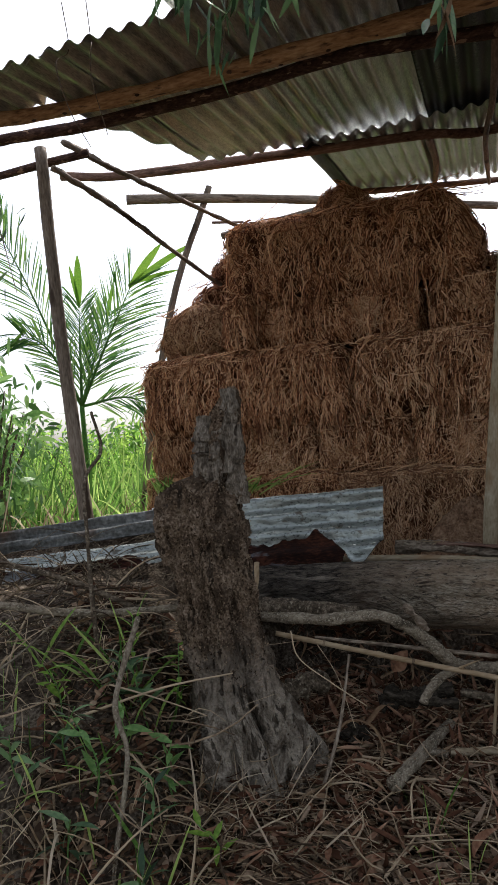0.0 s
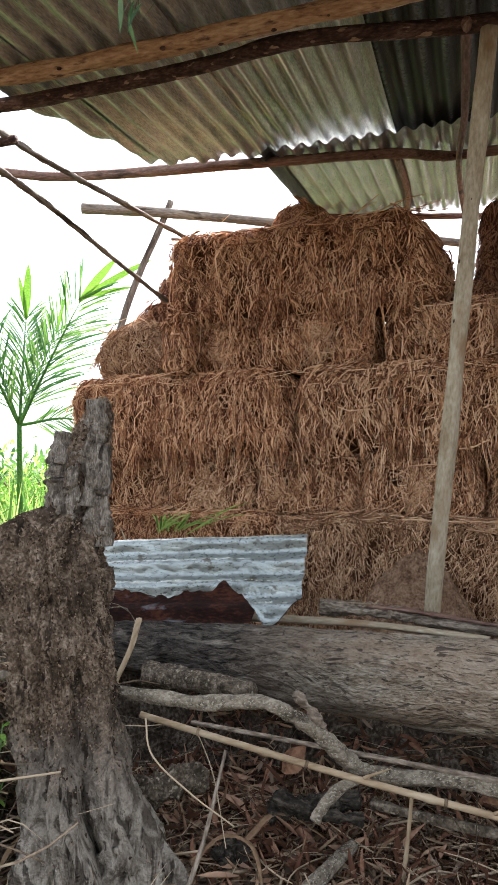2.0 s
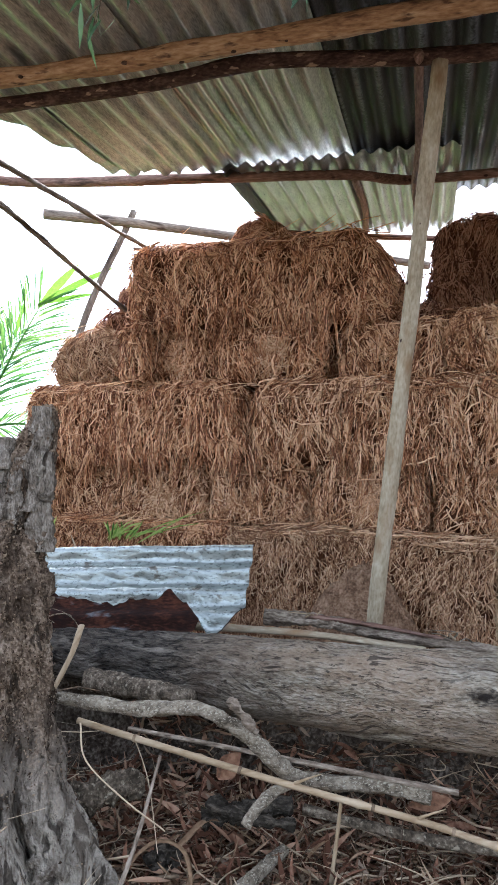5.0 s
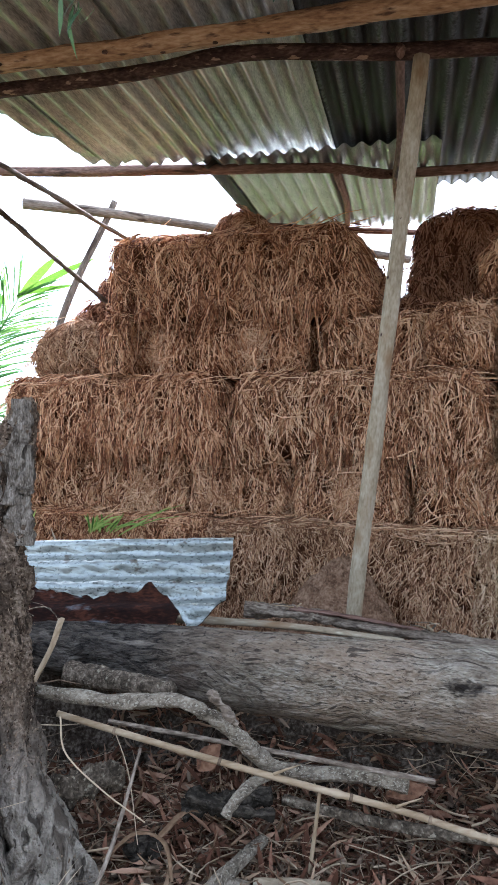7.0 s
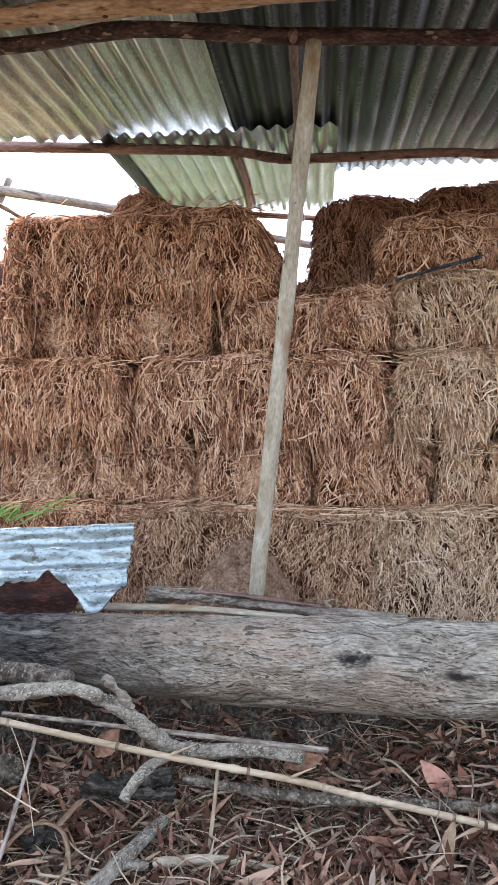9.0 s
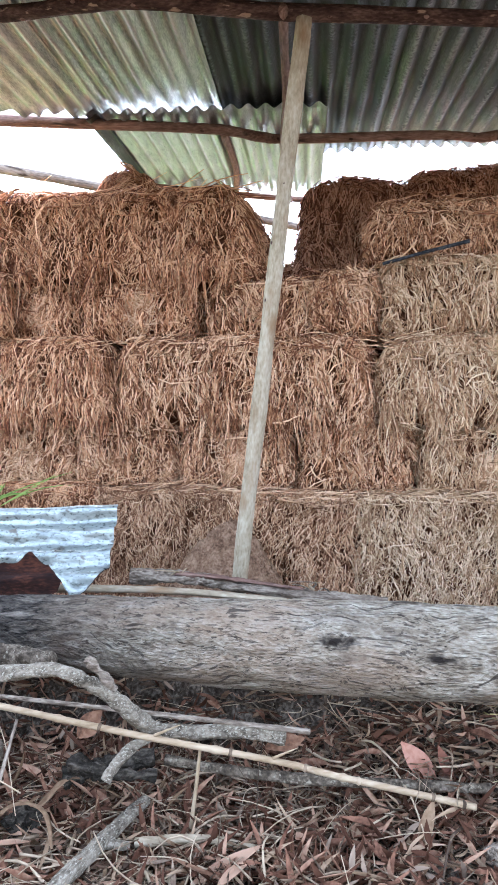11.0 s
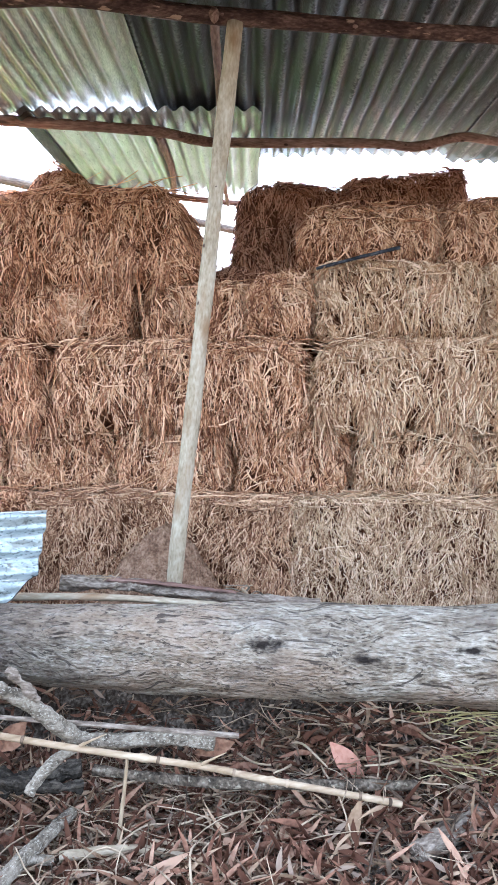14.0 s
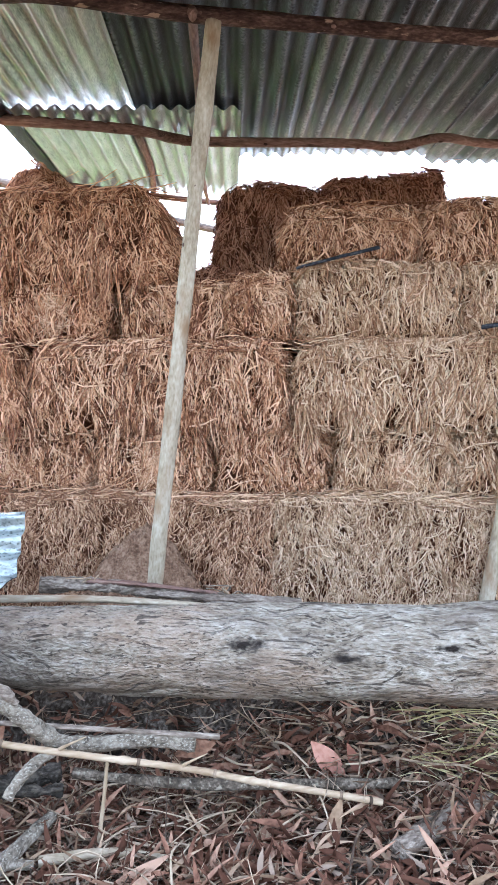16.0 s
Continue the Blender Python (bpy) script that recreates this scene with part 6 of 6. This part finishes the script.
def weed(x, y, z, height, leaves, kind, seed, label, lean=(0, 0), scale=1.0):
    rng = np.random.default_rng(seed)
    top = thing("weed", Matrix.Translation((x, y, z)), label, "weed", "weeds on the bank")
    leaves = int(leaves * 1.5)
    tip = Vector((lean[0], lean[1], height))
    mid = tip * 0.5 + Vector((rng.normal(0, 0.02), rng.normal(0, 0.02), 0))
    part("stem", tube_mesh("stem", [(0, 0, -0.02), mid, tip], lambda f: 0.0028 * (1 - 0.6 * f), 14, 6, 0.1), M_LEAF, top)
    for i in range(leaves):
        f = 0.25 + 0.75 * (i + 0.5) / leaves
        p = mid * (2 * f) if f < 0.5 else mid.lerp(tip, 2 * f - 1)
        ob = new("leaf", GREEN_LEAVES[kind])
        ob.parent = top
        sc = scale * rng.uniform(0.40, 0.95)
        ob.matrix_basis = Matrix.Translation(p) @ Euler((rng.normal(0, 0.4), rng.uniform(-1.0, 0.2), i * 2.4 + rng.normal(0, 0.4))).to_matrix().to_4x4() @ Matrix.Diagonal((sc, sc, sc, 1))
    return top


def grass_patch(name, n, xr, yr, lr, wr, material, label, category, seed, spread=0.5, zfun=ground_z, droop=0.35, z_add=0.0):
    rng = np.random.default_rng(seed)
    x, y = rng.uniform(*xr, n), rng.uniform(*yr, n)
    p = np.stack([x, y, [zfun(a, b) + z_add for a, b in zip(x, y)]], -1)
    d = np.stack([rng.normal(0, spread, n), rng.normal(0, spread, n), np.ones(n)], -1)
    d /= np.linalg.norm(d, axis=1, keepdims=True)
    g = rng.uniform(0, 6.283, n)
    w = np.stack([np.cos(g), np.sin(g), np.zeros(n)], -1)
    ln_ = rng.uniform(*lr, n)
    v, f = blades(p, d, w, ln_, rng.uniform(*wr, n), ln_ * rng.uniform(0, droop * 2, n), 6)
    ob = part(name, fast_mesh(name, v, f), material)
    return tagged(ob, label, category, kind="stuff")


def build_bank_plants():
    lab = "small green weed with narrow leaves on the bank"
    grey = "small weed with grey-green leaves on the bank"
    spots = [(-0.30, 1.74, 0.16, 7, 1), (-0.22, 1.76, 0.20, 8, 1), (-0.27, 1.66, 0.16, 8, 2), (-0.20, 1.55, 0.16, 7, 0), (-0.42, 1.50, 0.16, 9, 2), (-0.36, 1.44, 0.20, 9, 0), (-0.54, 1.40, 0.16, 7, 1), (-0.40, 1.34, 0.14, 7, 2), (-0.11, 1.38, 0.12, 5, 1), (-0.60, 1.54, 0.16, 7, 0), (-0.25, 1.42, 0.15, 7, 2), (-0.46, 1.60, 0.14, 7, 1), (-0.64, 1.38, 0.16, 6, 1), (-0.34, 1.62, 0.15, 7, 2), (-0.50, 1.47, 0.15, 7, 2), (-0.31, 1.52, 0.14, 6, 0)]
    for i, (x, y, h, k, kd) in enumerate(spots):
        weed(x, y, ground_z(x, y), h, k, kd, 300 + i, grey if kd == 2 else lab, (0.03 * math.sin(i * 2.1), -0.04), 1.0)
    weed(-0.24, 1.30, ground_z(-0.24, 1.30), 0.10, 5, 2, 350, "low weed with broad bluish-green leaves", (0.0, -0.02), 1.2)
    grass_patch("dry_grass", 420, (-1.1, -0.14), (1.2, 1.95), (0.08, 0.26), (0.002, 0.005), M_GRASS_DRY, "tangled dry straw-coloured grass on the bank", "grass", 61, 0.7, droop=0.5)
    grass_patch("dry_grass", 230, (-0.95, -0.40), (1.14, 1.42), (0.12, 0.30), (0.003, 0.008), M_GRASS_DRY, "pale drooping dry grass leaves on the bank", "grass", 68, 0.55, droop=0.75)
    grass_patch("green_grass", 120, (-1.0, -0.16), (1.15, 1.75), (0.10, 0.30), (0.004, 0.009), M_GRASS, "scattered green grass blades on the bank", "grass", 62, 0.45, droop=0.3)
    rng = np.random.default_rng(63)
    n = 360
    x, y = rng.uniform(-1.0, -0.08, n), rng.uniform(1.15, 2.1, n)
    p = np.stack([x, y, [ground_z(a, b) + rng.uniform(0.01, 0.16) for a, b in zip(x, y)]], -1)
    g = rng.uniform(0, 6.283, n)
    d = np.stack([np.cos(g), 0.5 * np.sin(g), rng.normal(-0.1, 0.4, n)], -1)
    d /= np.linalg.norm(d, axis=1, keepdims=True)
    v, f = strands(p, d, np.tile([0, -0.3, 1.0], (n, 1)), rng.uniform(0.06, 0.26, n), rng.normal(0, 0.02, (n, 2)), np.clip(rng.lognormal(-6.1, 0.4, n), 0.0009, 0.004))
    tagged(part("twig_tangle", fast_mesh("twig_tangle", v, f), M_TWIG), "tangle of thin dead twigs on the bank", "twigs", kind="stuff")
    n = 300
    x, y = rng.uniform(-1.1, -0.12, n), rng.uniform(1.75, 2.5, n)
    p = np.stack([x, y, [ground_z(a, b) + rng.uniform(0.0, 0.10) for a, b in zip(x, y)]], -1)
    g = rng.uniform(0, 6.283, n)
    d = np.stack([np.cos(g), 0.4 * np.sin(g) - 0.2, rng.normal(-0.3, 0.5, n)], -1)
    d /= np.linalg.norm(d, axis=1, keepdims=True)
    v, f = strands(p, d, np.tile([0, -0.5, 1.0], (n, 1)), rng.uniform(0.08, 0.34, n), rng.normal(0, 0.03, (n, 2)), np.clip(rng.lognormal(-6.1, 0.4, n), 0.001, 0.005), 7)
    tagged(part("root_tangle", fast_mesh("root_tangle", v, f), M_BARK_DARK), "dark tangle of roots and twigs under the sheet", "twigs", kind="stuff")
    # grass in front of the stump foot and by the bales
    grass_patch("dry_grass", 160, (-0.15, 0.12), (1.35, 1.62), (0.08, 0.26), (0.002, 0.005), M_GRASS_DRY, "thin dry grass at the foot of the stump", "grass", 64, 0.8, droop=0.6)
    grass_patch("green_grass", 9, (0.30, 0.46), (1.22, 1.44), (0.12, 0.26), (0.003, 0.006), M_GRASS, "tuft of green grass blades in the litter", "grass", 65, 0.3, droop=0.2)
    for i, (u, k, s) in enumerate(((-0.95, 46, 0.13), (-0.53, 22, 0.11), (-0.49, 9, 0.20), (-0.44, 3, 0.46))):
        rng = np.random.default_rng(70 + i)
        c = wall_pt(u, 0.11, 0.90)
        p = np.tile(np.array(c), (k, 1)) + rng.normal(0, 0.02, (k, 3)) * [2.0, 1, 0.5]
        d = np.stack([rng.normal((-0.2, 0.2, 0.7, 1.5)[i], 0.4 if i < 3 else 0.15, k), rng.normal(-0.2, 0.3, k), np.full(k, 0.8)], -1)
        d /= np.linalg.norm(d, axis=1, keepdims=True)
        ln_ = rng.uniform(0.5, 1.0, k) * s
        v, f = blades(p, d, np.tile([0.3, -1.0, 0.2], (k, 1)), ln_, rng.uniform(0.005, 0.010, k), ln_ * rng.uniform(0, 0.5, k))
        tagged(part("grass_tuft", fast_mesh("grass_tuft", v, f), M_GRASS), "tuft of green grass growing out of the bales", "grass", "grass tufts")


def bush(x, y, z, height, width, leaves, mat_, seed, label, leaf=(0.05, 0.10)):
    rng = np.random.default_rng(seed)
    top = thing("bush", Matrix.Translation((x, y, z)), label, "bush", "bushes beside the shed")
    tips = []
    for i in range(7):
        a = rng.uniform(0, 6.28)
        tip = Vector((math.cos(a) * width * rng.uniform(0.2, 0.5), math.sin(a) * width * rng.uniform(0.2, 0.5), height * rng.uniform(0.6, 1.0)))
        tips.append(tip)
        part("stem", tube_mesh("stem", [(0, 0, -0.05), tip * 0.5 + Vector((0, 0, 0.1 * height)), tip], lambda f: 0.016 * (1 - 0.75 * f), 12, 6, 0.1), M_BARK_DARK, top)
    k = rng.integers(0, 7, leaves)
    f = rng.uniform(0.25, 1.05, leaves)
    c = np.array([tips[i] for i in k]) * f[:, None] + rng.normal(0, 1, (leaves, 3)) * [width * 0.13, width * 0.13, height * 0.09]
    d = rng.normal(0, 1, (leaves, 3)) + [0, 0, -0.1]
    d /= np.linalg.norm(d, axis=1, keepdims=True)
    ln_ = rng.uniform(*leaf, leaves)
    v, q = blades(c, d, rng.normal(0, 1, (leaves, 3)), ln_, ln_ * rng.uniform(0.18, 0.36, leaves), ln_ * 0.3, 5)
    tagged(part("foliage", fast_mesh("foliage", v, q), mat_, top), kind="stuff")
    return top


def palm():
    base = Vector((-1.20, 5.30, 1.50))
    top = thing("young_palm", Matrix.Translation((base.x, base.y, 0.40)), "young coconut palm with feathery green fronds", "palm")
    b = Vector((0, 0, base.z - 0.40))
    part("trunk", tube_mesh("trunk", [(0.05, 0, -0.05), (0.02, 0, 0.5), b], lambda f: 0.026 - 0.008 * f, 30, 12, 0.1), M_PALM, top)
    # tip, arch, leaflet length, leaf blades at the tip (length, width, direction)
    fronds = [((-0.56, -0.1, 1.42), 0.10, 0.44, ((0.36, 0.055, (-0.5, 0, 0.7)), (0.34, 0.05, (0.05, 0, 1.0)), (0.30, 0.045, (-0.75, 0, 0.45)))),
              ((0.0, 0.1, 0.80), 0.03, 0.34, ((0.44, 0.06, (0.02, 0, 1.0)), (0.36, 0.035, (-0.18, 0, 1.0)))),
              ((0.46, -0.2, 0.86), 0.03, 0.48, ((0.42, 0.060, (0.62, 0, 0.85)), (0.60, 0.050, (0.9, 0, 0.62)), (0.40, 0.035, (0.9, 0, 0.3)))),
              ((0.20, 0.2, 0.72), 0.03, 0.36, ((0.30, 0.03, (0.2, 0, 1.0)),)),
              ((0.72, -0.1, -0.22), 0.26, 0.26, ((0.2, 0.03, (1, 0, -0.5)),)),
              ((-0.34, -0.3, 0.52), 0.22, 0.30, ((0.2, 0.03, (-0.6, 0, -0.6)),))]
    for i, (tp, arch, reach, ends) in enumerate(fronds):
        rng = np.random.default_rng(500 + i)
        tip = b + Vector(tp)
        mid = b.lerp(tip, 0.55) + Vector((0, 0, arch * 0.6))
        line = catmull([b, mid, tip], 46)
        fr = part("frond", tube_mesh("frond", [b, mid, tip], lambda f: 0.013 * (1 - 0.8 * f), 24, 6, 0.05), M_PALM, top)
        p, d, ln_ = [], [], []
        for k in range(5, 46):
            t = (line[min(k + 1, 45)] - line[k - 1]).normalized()
            side = t.cross(Vector((0.2, -1, 0.1))).normalized()
            for g in (-1, 1):
                v = (t * rng.uniform(0.9, 1.2) + side * g * rng.uniform(0.5, 0.85) + Vector((0, rng.normal(0, 0.2), 0.0))).normalized()
                p.append(line[k] + t * rng.uniform(-0.012, 0.012))
                d.append(v)
                ln_.append(reach * math.sin(math.pi * min(0.97, 0.30 + 0.45 * k / 46)) * rng.uniform(0.85, 1.1))
        p, d, ln_ = np.array(p), np.array(d), np.array(ln_)
        v, q = blades(p, d, np.tile([0.15, -1.0, 0.3], (len(p), 1)) + rng.normal(0, 0.5, (len(p), 3)), ln_, np.full(len(p), 0.0115), ln_ * 0.16, 5)
        tagged(part("leaflet", fast_mesh("leaflet", v, q), M_PALM, fr), kind="stuff")
        for lb, wb, way in ends:
            w = Vector(way).normalized()
            v, q = blades(np.array([tip - w * 0.03]), np.array([w]), np.array([[0.1, -1.0, 0.2]]), np.array([lb]), np.array([wb]), np.array([lb * 0.08]), 9)
            part("tip_blade", fast_mesh("tip_blade", v, q), M_PALM_TIP, fr, "broad unsplit bright leaf end")


def hanging_branch(pts, leaves, seed, label, spread=0.10, brown=0, first=6):
    rng = np.random.default_rng(seed)
    top = thing("hanging_branch", Matrix(), label, "branch", "branches hanging over the eave")
    line = catmull(pts, 40)
    part("twig", tube_mesh("twig", pts, lambda f: 0.004 * (1 - 0.6 * f), 30, 6, 0.1), M_BARK_DARK, top)
    me = []
    for k in range(3):
        q = fast_mesh("leaf", *leaf_arrays(rng.uniform(0.07, 0.115), rng.uniform(0.012, 0.018), rng.uniform(-0.3, 0.2), rng.uniform(-0.9, 0.9), 0.12))
        q.materials.append(M_LEAF_GUM)
        me.append(q)
    dry = fast_mesh("leaf", *leaf_arrays(0.12, 0.02, -0.1, 0.4, 0.15))
    dry.materials.append(M_LEAF_TAN)
    for i in range(leaves):
        p = line[int(rng.uniform(first, 39))] + Vector(rng.normal(0, spread, 3) * [1, 0.5, 0.35])
        ob = new("leaf", dry if i < brown else me[i % 3])
        ob.parent = top
        ob.matrix_world = Matrix.Translation(p) @ Euler((rng.normal(0, 0.6), rng.normal(1.15, 0.38), rng.uniform(0, 6.28))).to_matrix().to_4x4()


def build_plants():
    build_bank_plants()
    grass_patch("tall_grass", 7000, (-5.5, 0.6), (4.3, 9.0), (0.35, 0.95), (0.008, 0.02), M_GRASS, "tall green grass growing beyond the shed", "grass", 80, 0.28, droop=0.25)
    grass_patch("dry_tall_grass", 4200, (-4.5, 0.6), (3.5, 7.0), (0.12, 0.6), (0.006, 0.016), M_GRASS_DRY, "dry tall grass mixed into the green", "grass", 81, 0.35, droop=0.4)
    lab = "leafy green bush growing beyond the shed"
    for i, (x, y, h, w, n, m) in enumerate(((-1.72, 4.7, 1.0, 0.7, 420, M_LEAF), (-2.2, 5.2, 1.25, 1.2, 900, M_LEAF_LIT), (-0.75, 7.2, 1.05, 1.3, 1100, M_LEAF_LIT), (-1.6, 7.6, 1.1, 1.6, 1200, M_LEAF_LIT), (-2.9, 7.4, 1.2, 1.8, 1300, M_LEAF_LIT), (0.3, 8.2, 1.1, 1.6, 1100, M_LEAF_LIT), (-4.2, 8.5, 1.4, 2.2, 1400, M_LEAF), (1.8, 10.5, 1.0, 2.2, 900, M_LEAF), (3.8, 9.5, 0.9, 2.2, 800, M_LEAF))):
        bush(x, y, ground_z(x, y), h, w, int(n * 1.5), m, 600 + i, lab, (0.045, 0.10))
    bush(-1.46, 4.0, 0.42, 1.60, 0.75, 520, M_LEAF, 640, "tall thin shrub with drooping green leaves", (0.06, 0.125))
    hanging_branch([(-1.16, 3.30, 2.46), (-1.12, 3.35, 2.3), (-1.06, 3.4, 1.95)], 22, 705, "leafy green twig hanging beside the corner post", 0.07)
    for i in range(14):
        x, y = -9 + i * 1.35, 12.5 + 2.0 * math.sin(i * 1.7)
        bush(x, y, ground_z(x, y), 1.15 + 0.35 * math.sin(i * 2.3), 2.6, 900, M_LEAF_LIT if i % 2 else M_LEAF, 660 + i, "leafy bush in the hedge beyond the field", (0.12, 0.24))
    palm()
    hang = "branch with long grey-green leaves hanging over the eave"
    hanging_branch([(0.06, 2.12, 2.60), (0.03, 2.00, 2.44), (0.0, 1.965, 2.235)], 12, 702, hang, 0.03, 0, 24)
    hanging_branch([(-0.12, 2.05, 2.56), (-0.09, 1.75, 2.52), (-0.05, 1.45, 2.32), (-0.03, 1.36, 2.04)], 44, 701, hang, 0.055, 0, 26)
    hanging_branch([(0.13, 2.05, 2.56), (0.10, 1.75, 2.52), (0.08, 1.45, 2.30), (0.07, 1.36, 2.01)], 52, 704, hang, 0.065, 0, 24)
    hanging_branch([(0.16, 2.05, 2.56), (0.15, 1.75, 2.52), (0.14, 1.45, 2.33), (0.12, 1.36, 2.10)], 30, 706, hang, 0.055, 0, 26)
    hanging_branch([(0.45, 2.00, 2.55), (0.44, 1.75, 2.58), (0.44, 1.45, 2.42), (0.42, 1.27, 2.08), (0.41, 1.25, 1.90)], 10, 703, "small leafy branch with one brown leaf over the eave", 0.02, 2, 33)
    V = "vines"
    pole("vine", [(-0.42, 2.20, 2.62), (-0.42, 2.262, 2.487), (-0.40, 2.15, 2.42), (-0.40, 2.12, 2.30), (-0.36, 2.12, 2.12)], 0.0016, 0.0012, M_TWIG, "thin dry vine hanging from the roof edge", "vine", V, 30, 6, 0.1)
    pole("vine", [(-0.50, 2.22, 2.60), (-0.50, 2.285, 2.484), (-0.52, 2.18, 2.38), (-0.48, 2.16, 2.22), (-0.42, 2.15, 2.10)], 0.0016, 0.0012, M_TWIG, "thin dry vine hanging from the roof edge", "vine", V, 30, 6, 0.1)


build_plants()
